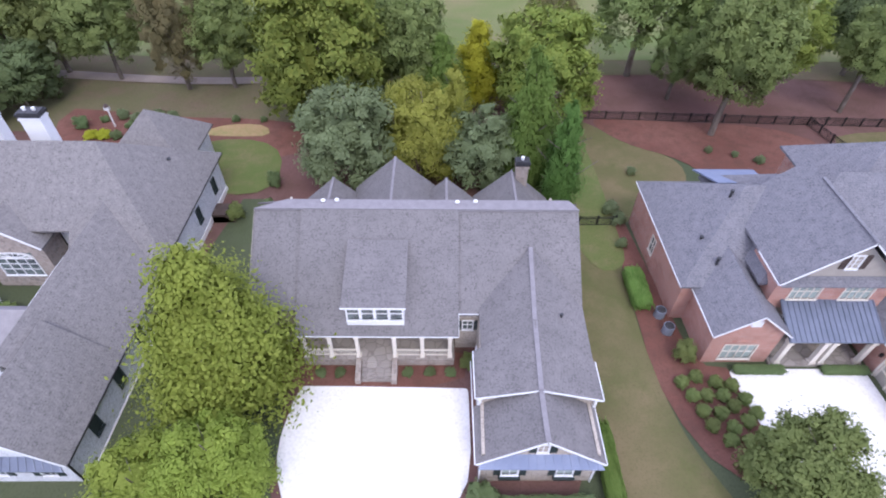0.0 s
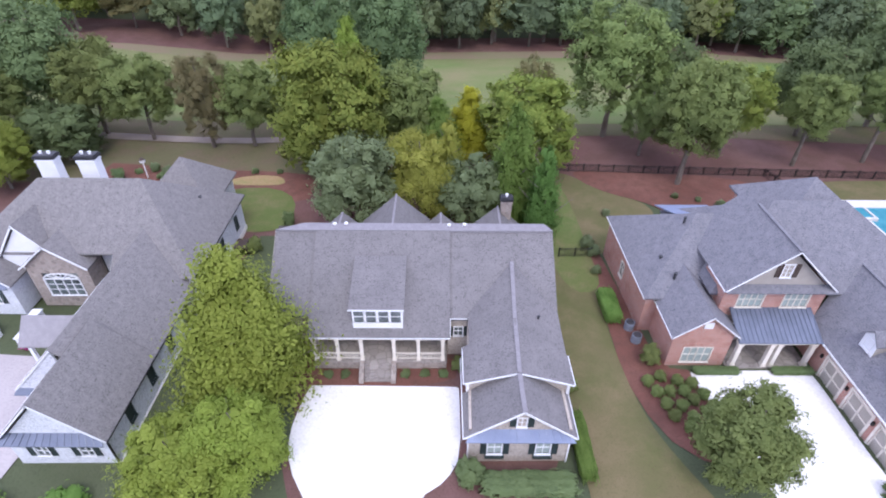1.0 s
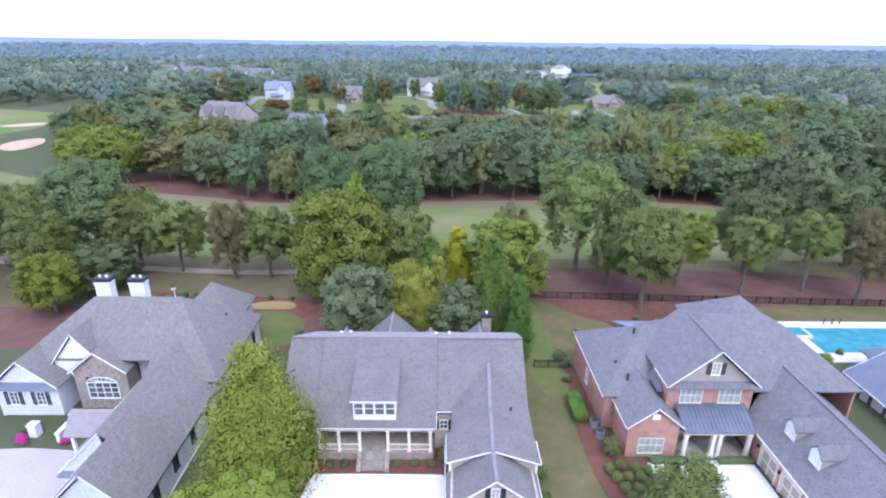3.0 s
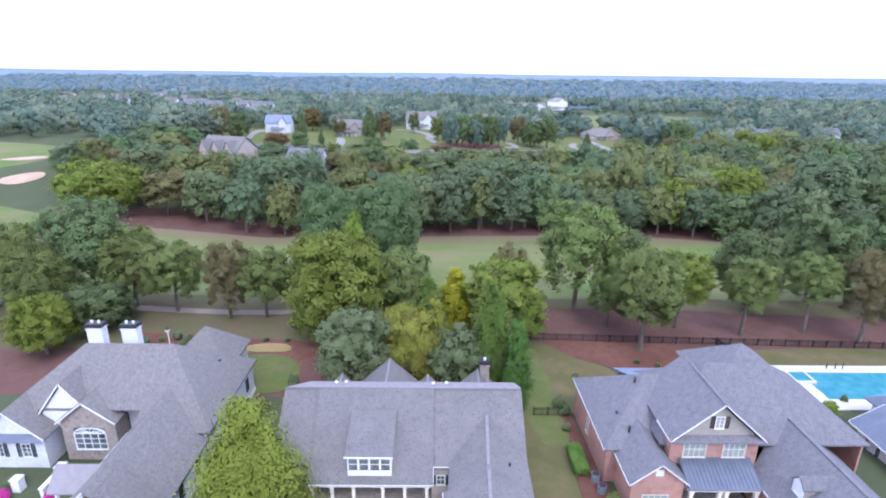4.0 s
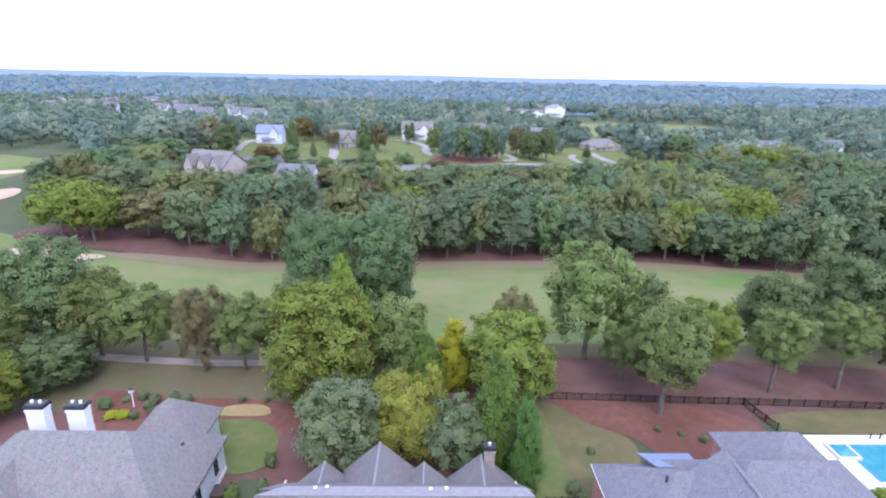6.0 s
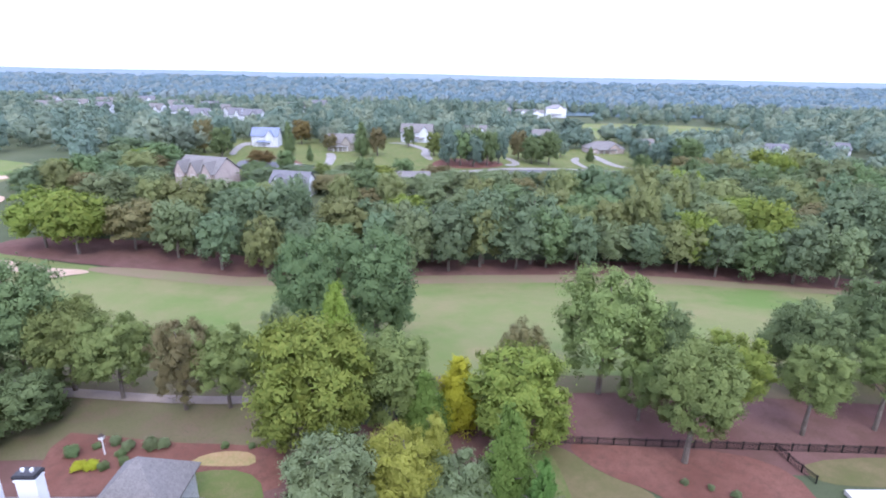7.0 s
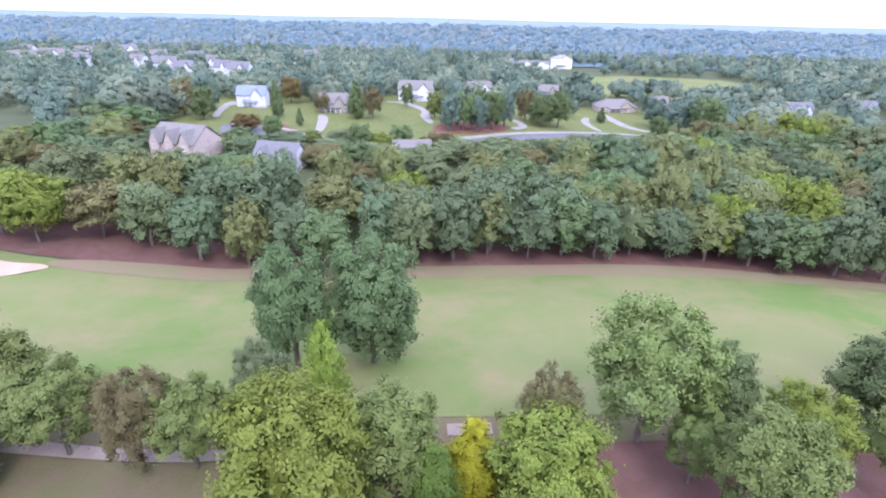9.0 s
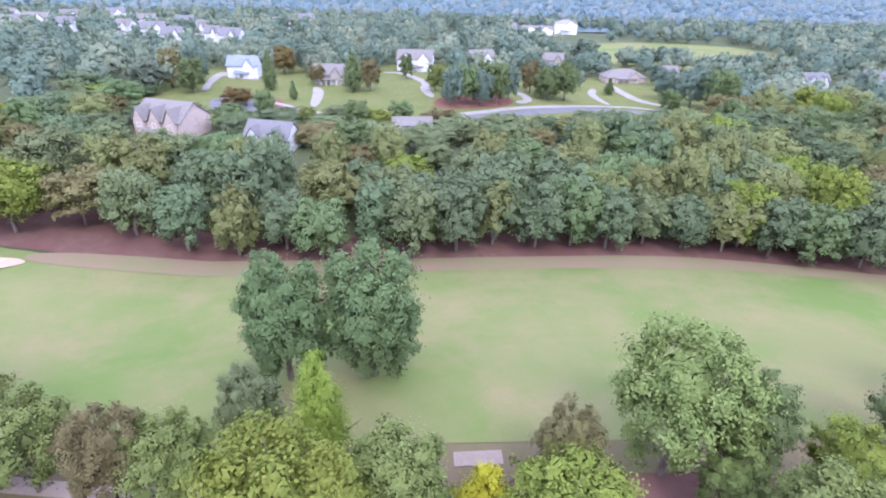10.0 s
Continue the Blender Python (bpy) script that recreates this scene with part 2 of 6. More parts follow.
# L_WDARK and L_WMID: a little distance haze greyed into the leaf colour
L_WDARK = leaves("leaf_wood_dark_hazed", (0.111, 0.157, 0.093), (0.159, 0.212, 0.121), (0.213, 0.271, 0.153))
L_WOOD = leaves("leaf_wood_green", (0.113, 0.167, 0.084), (0.168, 0.232, 0.112), (0.228, 0.294, 0.143))
L_WMID = leaves("leaf_wood_olive_hazed", (0.134, 0.173, 0.092), (0.192, 0.236, 0.123), (0.250, 0.292, 0.156))
L_WTURN = leaves("leaf_turning_wood", (0.156, 0.179, 0.082), (0.213, 0.239, 0.107), (0.270, 0.293, 0.131))
# middle distance: leaf greens made paler and bluer to stand for haze
L_FAR = leaves("leaf_far_hazed_green", (0.120, 0.172, 0.138), (0.156, 0.213, 0.166), (0.199, 0.256, 0.198))
L_FARY = leaves("leaf_far_hazed_turning", (0.183, 0.220, 0.164), (0.229, 0.265, 0.192), (0.275, 0.301, 0.216))
L_FARB = leaves("leaf_far_hazed_oak", (0.158, 0.204, 0.153), (0.199, 0.247, 0.183), (0.242, 0.290, 0.213))
# backdrop woods: the haze of the air is painted into these pale leaf colours
L_HAZE = leaves("leaf_painted_haze_blue", (0.152, 0.217, 0.248), (0.186, 0.253, 0.288), (0.217, 0.289, 0.325))
L_HAZEG = leaves("leaf_painted_haze_olive", (0.172, 0.214, 0.214), (0.204, 0.244, 0.242), (0.235, 0.278, 0.269))

GLASS, gn, gl, gb = material("window_glass", 0.06, 0.0, 0.8)
gb.inputs["Base Color"].default_value = (0.10, 0.12, 0.13, 1)
gcol, _ = noise_mix(GLASS, coords(GLASS), 0.8, (0.035, 0.045, 0.05), (0.16, 0.19, 0.19), 0.35, 0.65)
gl.new(gcol, gb.inputs["Base Color"])
BLIND = plain("pale_window_blind", (0.30, 0.36, 0.34), (0.40, 0.45, 0.42), 3.0, 0.3, spec=0.6)
WATER, an, al, ab = material("pool_water", 0.05, 0.0, 0.5)
acol, af = noise_mix(WATER, coords(WATER), 0.6, (0.055, 0.25, 0.32), (0.09, 0.32, 0.39))
al.new(acol, ab.inputs["Base Color"])
bump(WATER, af, 0.1, 0.02)


# ---- mesh helpers ----
def finish(name, bm, mat, parent=None, label="", smooth=False):
    me = bpy.data.meshes.new(name)
    bm.normal_update()
    bm.to_mesh(me)
    bm.free()
    me.materials.append(mat)
    if smooth:
        me.polygons.foreach_set("use_smooth", [True] * len(me.polygons))
    ob = new(name, me)
    if parent is not None:
        ob.parent = parent
        m = Matrix.Translation(-parent.location)
        ob.matrix_parent_inverse = m if parent.type == "EMPTY" else Matrix()
    if label:
        ob["label"] = label
    return ob


def part(name, bm, mat, parent, label="", smooth=False):
    return finish(name, bm, mat, parent, label, smooth)


def thing(name, at, label, category, group="", kind=""):
    e = new(name)
    e.location = at
    e.empty_display_size = 0.5
    return tagged(e, label, category, group, kind)


def box(bm, x0, x1, y0, y1, z0, z1):
    vs = [bm.verts.new((x, y, z)) for z in (z0, z1) for x, y in ((x0, y0), (x1, y0), (x1, y1), (x0, y1))]
    for f in ((3, 2, 1, 0), (4, 5, 6, 7), (0, 1, 5, 4), (1, 2, 6, 5), (2, 3, 7, 6), (3, 0, 4, 7)):
        bm.faces.new([vs[i] for i in f])
    return bm


def boxes(*rows):
    bm = bmesh.new()
    for r in rows:
        box(bm, *r)
    return bm


def slab(bm, pts, th):
    """A sheet of thickness th hanging under the polygon pts."""
    up = [Vector(p) for p in pts]
    n = (up[1] - up[0]).cross(up[2] - up[0])
    if n.z < 0:
        up.reverse()
    top = [bm.verts.new(p) for p in up]
    low = [bm.verts.new(p - Vector((0, 0, th))) for p in up]
    bm.faces.new(top)
    bm.faces.new(low[::-1])
    for i in range(len(up)):
        j = (i + 1) % len(up)
        bm.faces.new((top[j], top[i], low[i], low[j]))
    return bm


def beam(bm, p, q, w, h):
    """A bar from p to q, w wide and h high, hanging under the line."""
    p, q = Vector(p), Vector(q)
    d = (q - p).normalized()
    s = d.cross(Vector((0, 0, 1)))
    s = s.normalized() * w / 2 if s.length > 1e-4 else Vector((w / 2, 0, 0))
    u = s.cross(d).normalized() * h
    if u.z < 0:
        u = -u
    vs = [bm.verts.new(a) for c in (p, q) for a in (c - s - u, c + s - u, c + s, c - s)]
    for f in ((0, 1, 2, 3), (7, 6, 5, 4), (0, 4, 5, 1), (1, 5, 6, 2), (2, 6, 7, 3), (3, 7, 4, 0)):
        bm.faces.new([vs[i] for i in f])
    return bm


def tube(bm, p, q, r0, r1, n=8):
    p, q = Vector(p), Vector(q)
    m = (q - p).to_track_quat("Z", "Y").to_matrix()
    ring = [[bm.verts.new(c + m @ Vector((r * math.cos(k * math.tau / n), r * math.sin(k * math.tau / n), 0))) for k in range(n)] for c, r in ((p, r0), (q, r1))]
    for k in range(n):
        j = (k + 1) % n
        bm.faces.new((ring[0][k], ring[0][j], ring[1][j], ring[1][k]))
    bm.faces.new(ring[1])
    bm.faces.new(ring[0][::-1])
    return bm


def prism(bm, pts, off):
    """A solid between the polygon pts and itself moved by off."""
    off = Vector(off)
    a = [bm.verts.new(p) for p in pts]
    b = [bm.verts.new(Vector(p) + off) for p in pts]
    bm.faces.new(a)
    bm.faces.new(b[::-1])
    for i in range(len(pts)):
        j = (i + 1) % len(pts)
        bm.faces.new((a[j], a[i], b[i], b[j]))
    bmesh.ops.recalc_face_normals(bm, faces=bm.faces)
    return bm


def facing(x, y, z, turn):
    """Local axes of a wall piece: x along the wall, y out of it, z up; turn 0 faces the street (-y), 90 faces -x, -90 faces +x, 180 faces +y."""
    return Matrix.Translation((x, y, z)) @ Matrix.Rotation(radians(-turn), 4, "Z") @ Matrix.Diagonal((1, -1, 1, 1))


def placed(bm, m):
    bmesh.ops.transform(bm, matrix=m, verts=bm.verts)
    if m.determinant() < 0:
        bmesh.ops.reverse_faces(bm, faces=bm.faces)
    return bm


def wall(name, parent, mat, p, q, z0, z1, holes=(), th=0.22, label=""):
    """A wall from p to q with openings (along, width, sill, height); its outer side is to the right of the way from p to q."""
    p, q = Vector((*p, 0)), Vector((*q, 0))
    length = (q - p).length
    us = sorted({0.004, length - 0.004, *[h[0] - h[1] / 2 for h in holes], *[h[0] + h[1] / 2 for h in holes]})
    zs = sorted({z0, z1, *[h[2] for h in holes], *[h[2] + h[3] for h in holes]})
    bm = bmesh.new()
    for a, b in zip(us, us[1:]):
        run = None
        for c, d in zip(zs, zs[1:]):
            solid = not any(h[0] - h[1] / 2 < (a + b) / 2 < h[0] + h[1] / 2 and h[2] < (c + d) / 2 < h[2] + h[3] for h in holes)
            if solid:
                run = (run[0], d) if run else (c, d)
            if run and (not solid or d == zs[-1]):
                box(bm, a, b, 0, th, *run)
                run = None
    ang = math.atan2(q.y - p.y, q.x - p.x)
    bm.transform(Matrix.Translation(p) @ Matrix.Rotation(ang, 4, "Z"))
    return part(name, bm, mat, parent, label)


def window(parent, x, y, z, w, h, turn=0, cols=2, rows=2, shutters=None, pane=None, trim=None, arch=False, deep=0.02):
    """A window whose sill's middle is at x, y, z on the wall's outer face: casing with bars, pane, shutters."""
    trim, pane = trim or WHITE, pane or GLASS
    m = facing(x, y, z, turn)
    t = 0.1
    bm = bmesh.new()
    ring = [[bm.verts.new((x_, y_, z_)) for x_, z_ in r] for y_ in (0.06, -0.12) for r in (
        ((-w / 2 - t, -t), (w / 2 + t, -t), (w / 2 + t, h + t), (-w / 2 - t, h + t)), ((-w / 2, 0), (w / 2, 0), (w / 2, h), (-w / 2, h)))]
    for i in range(4):
        j = (i + 1) % 4
        bm.faces.new((ring[0][i], ring[1][i], ring[1][j], ring[0][j]))
        bm.faces.new((ring[2][j], ring[3][j], ring[3][i], ring[2][i]))
        bm.faces.new((ring[0][j], ring[2][j], ring[2][i], ring[0][i]))
        bm.faces.new((ring[1][i], ring[3][i], ring[3][j], ring[1][j]))
    bmesh.ops.recalc_face_normals(bm, faces=bm.faces[:])
    ob = part("window", placed(bm, m), trim, parent)
    part("sill", placed(boxes((-w / 2 - 0.14, w / 2 + 0.14, 0.06, 0.13, -t - 0.03, -t + 0.05)), m), trim, ob)
    for i in range(1, cols):
        u = -w / 2 + w * i / cols
        part("mullion", placed(boxes((u - 0.035, u + 0.035, -0.1, 0.0, 0, h)), m), trim, ob)
    for j in range(1, rows):
        v = h * j / rows
        part("glazing_bar", placed(boxes((-w / 2, w / 2, -0.1, -0.004, v - 0.025, v + 0.025)), m), trim, ob)
    part("pane", placed(boxes((-w / 2, w / 2, -0.09, -0.07, 0, h)), m), pane, ob)
    if shutters:
        for s in (-1, 1):
            u = s * (w / 2 + t + 0.26)
            sb = boxes((u - 0.24, u - 0.17, 0.004, 0.07, -0.05, h + 0.05), (u + 0.17, u + 0.24, 0.004, 0.07, -0.05, h + 0.05))
            for k in range(9):
                v = -0.05 + (h + 0.1) * k / 8.0 * 0.96
                box(sb, u - 0.17, u + 0.17, 0.008, 0.05, v, v + (h + 0.1) * 0.085)
            part("shutter", placed(sb, m), shutters, ob)
    return ob


def ridge_line(parent, p, q, mat=None, w=0.3):
    return part("ridge_cap", beam(bmesh.new(), Vector(p) + Vector((0, 0, 0.06)), Vector(q) + Vector((0, 0, 0.06)), w, 0.08), mat or RIDGE2, parent)


def edges(parent, mat, pairs, w=0.07, h=0.16, name="fascia", label=""):
    for p, q in pairs:
        part(name, beam(bmesh.new(), p, q, w * 0.75, h * 0.7), mat, parent, label)


# ---- ground ----
H_NEAR = [(-3000, 0), (30, 0), (46, -0.7), (62, -1.0), (80, -1.0), (92, -2.2), (120, -6.0), (150, -8.3), (172, -7.6)]
H_WEST = H_NEAR + [(205, 4.5), (250, 6.5), (320, 7.5), (420, 6.0), (700, 2.0), (1600, -6.0), (6500, -6.0)]
H_EAST = H_NEAR + [(230, -4.0), (300, -2.5), (400, -2.0), (700, 0.0), (1600, -6.0), (6500, -6.0)]


def profile(rows, y):
    for (a, p), (b, q) in zip(rows, rows[1:]):
        if y <= b:
            u = (y - a) / (b - a)
            return p + (q - p) * u * u * (3 - 2 * u)
    return rows[-1][1]


def ground_z(x, y):
    k = max(0.0, min(1.0, (x - 5) / 90))
    z = profile(H_WEST, y) * (1 - k) + profile(H_EAST, y) * k
    near = max(0.0, min(1.0, (60 - y) / 20))
    z += 0.018 * max(-40.0, min(40.0, x)) * near
    west = max(0.0, min(1.0, (-55 - x) / 40)) * max(0.0, min(1.0, (y - 95) / 40)) * max(0.0, min(1.0, (200 - y) / 40))
    return z + 4.5 * west


def spread(lo, hi, fine, coarse):
    """Grid lines: every fine metres between lo and hi, growing outwards."""
    v = list(np.arange(lo, hi + fine, fine))
    s = fine
    while v[-1] < coarse:
        s *= 1.35
        v.append(v[-1] + s)
    s = fine
    while v[0] > -coarse:
        s *= 1.35
        v.insert(0, v[0] - s)
    return v


gx, gy = spread(-160, 160, 4.0, 6000), spread(-20, 340, 4.0, 6000)
gm = bpy.data.meshes.new("ground")
gm.from_pydata([(x, y, ground_z(x, y)) for y in gy for x in gx], [],
               [(j * len(gx) + i, j * len(gx) + i + 1, (j + 1) * len(gx) + i + 1, (j + 1) * len(gx) + i) for j in range(len(gy) - 1) for i in range(len(gx) - 1)])
gm.materials.append(FORESTFLOOR)
gm.polygons.foreach_set("use_smooth", [True] * len(gm.polygons))
tagged(new("ground", gm), "dark leaf-strewn ground under far woods and yards", "ground", kind="structure")


def drape(name, outline, mat, lift, label, category, round_=2):
    """A patch of ground cover inside the outline, laid over the slope."""
    pts = [Vector((x, y, 0)) for x, y in outline]
    for _ in range(round_):
        pts = [p for a, b in zip(pts, pts[1:] + pts[:1]) for p in (a.lerp(b, 0.25), a.lerp(b, 0.75))]
    bm = bmesh.new()
    bm.faces.new([bm.verts.new(p) for p in pts])
    bm.normal_update()
    bm.faces.ensure_lookup_table()
    if bm.faces[0].normal.z < 0:
        bmesh.ops.reverse_faces(bm, faces=bm.faces[:])
    bmesh.ops.triangulate(bm, faces=bm.faces[:])
    xs, ys = [p.x for p in pts], [p.y for p in pts]
    for k, lo, hi, grid in ((0, min(xs), max(xs), gx), (1, min(ys), max(ys), gy)):
        for v in grid:
            if lo < v < hi:
                c, n = Vector((0, 0, 0)), Vector((0, 0, 0))
                c[k], n[k] = v, 1
                bmesh.ops.bisect_plane(bm, geom=bm.verts[:] + bm.edges[:] + bm.faces[:], plane_co=c, plane_no=n)
    for v in bm.verts:
        v.co.z = ground_z(v.co.x, v.co.y) + lift
    return tagged(finish(name, bm, mat, smooth=True), label, category, kind="structure")


drape("fairway", [(-330, 92), (-120, 96), (-60, 86), (-10, 84), (40, 86), (110, 84), (240, 86), (330, 80), (330, 120), (160, 128), (105, 145), (66, 153), (20, 151), (-20, 148), (-60, 146), (-92, 141), (-150, 165), (-240, 230), (-330, 240)], FAIRWAY, 0.16, "mown green golf fairway with paler worn streaks", "fairway")
drape("rough", [(-330, 68), (-66, 71), (-36, 71), (-12, 76), (30, 80), (60, 78), (120, 72), (330, 64), (330, 92), (120, 90), (30, 92), (-30, 94), (-100, 104), (-330, 106)], ROUGH, 0.09, "thin tan rough grass under the trees", "grass")
drape("far_rough", [(-92, 137), (-20, 144), (66, 149), (106, 141), (170, 126), (172, 131), (108, 146), (66, 155), (20, 153), (-22, 150.5), (-62, 148.5), (-96, 145)], VERGE, 0.24, "browned grass verge between the fairway and the woods", "grass")
drape("pine_straw", [(-90, 46), (-40, 50), (-12, 27), (-12, 8), (12, 6), (12, 60), (60, 60), (110, 58), (330, 50), (330, 78), (110, 78), (60, 80), (24, 82), (10, 79), (-8, 70), (-34, 64), (-90, 62)], LITTER, 0.02, "reddish pine straw and litter under the trees", "pine straw")
drape("yard_grass", [(-90, 60), (-40, 63), (-20, 60), (-14, 66), (-14, 77), (-40, 76), (-90, 80)], ROUGH, 0.08, "shaded thin grass under the trees", "grass")
drape("side_lawn", [(12.6, -4), (17.5, 2), (22.5, 10), (19.5, 16), (18.2, 20), (17.5, 28), (18.5, 44), (28, 47), (31, 56), (24, 60), (20, 66), (13.2, 66), (12.5, 50), (12.3, 30), (11.9, 12)], LAWN, 0.05, "dormant tan and green strip of lawn between houses", "lawn")
drape("back_lawn", [(14.5, 36), (18.8, 36), (19, 44), (19, 58), (18, 65), (14.5, 65), (13.6, 50)], LAWNG, 0.09, "green curving strip of backyard lawn", "lawn")
drape("west_lawn", [(-31.5, 50), (-19, 48), (-20.5, 60.2), (-32.7, 60.4)], LAWNG, 0.10, "green backyard lawn behind the white house", "lawn")
drape("mulch_bed", [(-49, 54), (-53.6, 68.1), (-46.1, 67.3), (-36.4, 65.8), (-25.1, 65.5), (-18, 64), (-18.5, 55), (-32.5, 58)], MULCH, 0.085, "red mulch garden bed behind the white house", "mulch bed", 1)
drape("ground_cover", [(-32.2, 61.3), (-30.5, 63.4), (-27, 64.2), (-23.6, 63.7), (-22.6, 61.2), (-27, 60.9)], TANCOVER, 0.14, "tan low dried plants in a garden bed", "ground cover", 1)
drape("pool_lawn", [(51.8, 58.5), (60, 57.3), (100, 57), (100, 63.0), (54, 64.0)], LAWN, 0.06, "mown yellow-green lawn beside the pool", "lawn")
drape("mulch_bed", [(24, 60), (31, 56), (33, 50), (50, 50), (51, 64), (26, 66), (20, 66.3)], MULCH, 0.07, "red pine straw bed behind the brick house", "mulch bed")
drape("mulch_bed", [(-13.5, 22.6), (1.9, 22.8), (2.6, 27.2), (-13.5, 27.2)], MULCH, 0.06, "red mulch planting bed before the porch", "mulch bed", 1)
drape("mulch_bed", [(-3, 8.2), (3.2, 10.4), (12.5, 10.2), (12.8, 4), (0, 3)], MULCH, 0.06, "red mulch bed in front of the garage wing", "mulch bed", 1)
drape("mulch_bed", [(17.6, 28), (18, 21), (20.4, 15.8), (25.5, 14.2), (24.6, 24.6), (21.4, 25), (20.6, 34), (20.0, 46), (18.6, 44)], MULCH, 0.07, "pine straw bed with round shrubs along the brick house", "mulch bed", 1)
drape("mulch_bed", [(-24.4, 13), (-12, 8), (-12.2, 24), (-16, 36), (-19, 48), (-24, 48)], FORESTFLOOR, 0.05, "shaded leafy ground under the trees between two houses", "ground cover", 1)
drape("driveway_1", [(-11.2, 23.1), (-10.9, 23.2), (1.9, 22.9), (2.3, 22.8), (2.35, 22.4), (2.35, 16.0), (1.2, 13.8), (-1.0, 12.4), (-2.2, 9), (-2.2, -30), (-8, -30), (-8.0, 10), (-9.6, 12.3), (-11.4, 15.0), (-12.1, 18.0), (-11.7, 21.5)], CONCRETE, 0.10, "broad sunlit pale concrete driveway", "driveway", 1)
drape("driveway_2", [(23.9, 23.6), (23.9, 24.4), (24.6, 24.5), (34.6, 24.5), (35.1, 24.4), (35.1, 13.6), (36, 9), (36, -30), (29, -30), (27.5, 8), (25.6, 13)], CONCRETE, 0.10, "pale concrete drive before the brick house", "driveway", 1)
drape("driveway_3", [(-52, 26.8), (-41, 27.5), (-33.6, 25.5), (-33.5, 15.8), (-35, 10), (-52, 4), (-64, 10), (-62, 24)], PINKPAVE, 0.10, "pale concrete motor court of the white house", "driveway", 1)
drape("cart_path", [(-90, 79.5), (-60, 77), (-42, 75.2), (-30, 75), (-20, 77), (-20, 79), (-30, 77.2), (-42, 77.4), (-60, 79.5), (-90, 82)], PATHM, 0.2, "narrow pale cart path curving through the trees", "path")
drape("cart_path", [(2.2, 80.2), (8.8, 80.6), (8.8, 83.2), (2.2, 82.8)], PATHM, 0.2, "pale concrete pad of the cart path", "path", 0)
for shp in ([(-126, 150), (-112, 145), (-104, 141), (-92, 140), (-93, 136), (-98, 132), (-104, 132), (-108, 137), (-122, 138)], [(-176, 192), (-160, 200), (-155, 194), (-166, 188)], [(-195, 219), (-180, 228), (-172, 224), (-184, 216)], [(-120, 120), (-108, 122), (-110, 117)]):
    drape("bunker", shp, SAND, 0.26, "pale sand bunker at the fairway's edge", "bunker")

drape("wood_litter", [(-136, 156), (-112, 150), (-92, 144), (-62, 148.5), (-20, 150), (20, 152.5), (66, 154), (108, 145.5), (170, 130), (172, 142), (112, 158), (66, 166), (20, 166), (-20, 163), (-60, 164), (-100, 172), (-136, 176)], LITTER, 0.20, "reddish leaf litter under the front of the woods", "leaf litter")
# street, drives and lawns of the houses over the golf course
drape("far_lawn", [(-135, 240), (-60, 232), (0, 234), (60, 262), (140, 285), (175, 330), (150, 400), (20, 400), (-60, 360), (-150, 360)], LAWNG, 0.05, "green front lawns of far houses", "lawn")
drape("street", [(-97, 266), (-91, 274), (-80, 269), (-66, 257), (-52, 246.5), (-36, 240), (-15, 238.5), (5, 243), (31, 267), (60, 289), (96, 306), (117, 297), (114, 290), (96, 299), (63, 282), (35, 261), (9, 237), (-15, 233), (-37, 234), (-54, 240), (-68, 233), (-76, 233), (-87, 244)], ASPHALT, 0.10, "grey asphalt street curving between far lawns", "street")
drape("sidewalk", [(-73, 265), (-65, 263.5), (-54, 253), (-42, 246), (-24, 240.3), (-6, 242), (6, 249), (19, 261), (36, 278), (64, 296), (95, 312), (106, 309.5), (119, 302), (117.5, 299.5), (105, 306.5), (95, 308.5), (66, 292), (38, 274), (21, 257.5), (8, 245.5), (-6, 239), (-24, 237.6), (-43, 243), (-55, 250), (-66, 260.5), (-73, 262)], FARPAVE, 0.2, "pale concrete sidewalk along the far street", "pavement", 1)
drape("far_bed", [(3, 256), (20, 266), (36, 280), (40, 296), (26, 300), (4, 282), (-1, 268)], MULCH, 0.12, "red pine straw under far pines", "mulch bed")
drape("far_bed", [(-96, 280), (-80, 284), (-64, 268), (-66, 262), (-80, 272), (-92, 276)], ROUGH, 0.11, "browned lawn before a white house", "grass")
drape("far_bed", [(-70, 250), (-58, 242), (-52, 252), (-62, 262), (-70, 272), (-78, 276)], MULCH, 0.13, "red mulch beside a far drive", "mulch bed")
drape("far_drive", [(-103, 284), (-106, 296), (-108, 309), (-109, 322), (-100, 314), (-89, 309.5), (-87, 313), (-96, 318), (-105, 327), (-112, 334), (-115, 330), (-113, 312), (-110, 297), (-107, 285)], FARPAVE, 0.2, "curved pale driveway of a white house", "driveway", 1)
drape("far_drive", [(-52, 258), (-48, 256), (-50, 284), (-54, 296), (-58, 296), (-55, 282)], FARPAVE, 0.2, "pale driveway of a tan house", "driveway", 1)
drape("far_drive", [(-28, 345), (-16, 344), (-6, 325), (0, 309), (-2, 297), (1, 280), (-2, 278), (-7, 297), (-5, 309), (-11, 323), (-18, 339), (-28, 341)], FARPAVE, 0.2, "curved pale driveway of a far house", "driveway", 1)
drape("far_drive", [(105, 372), (107, 348), (109, 324), (122, 310), (125, 313), (115, 326), (113, 348), (112, 372)], FARPAVE, 0.2, "curved pale driveway of a far bungalow", "driveway", 1)
drape("far_drive", [(86, 336), (89, 313), (94, 311), (91, 336), (98, 356), (94, 358)], FARPAVE, 0.2, "pale driveway of a far bungalow", "driveway", 1)
drape("far_drive", [(41, 314), (46, 298), (38, 289), (42, 285), (50, 298), (47, 315)], FARPAVE, 0.2, "short pale driveway between far trees", "driveway", 1)
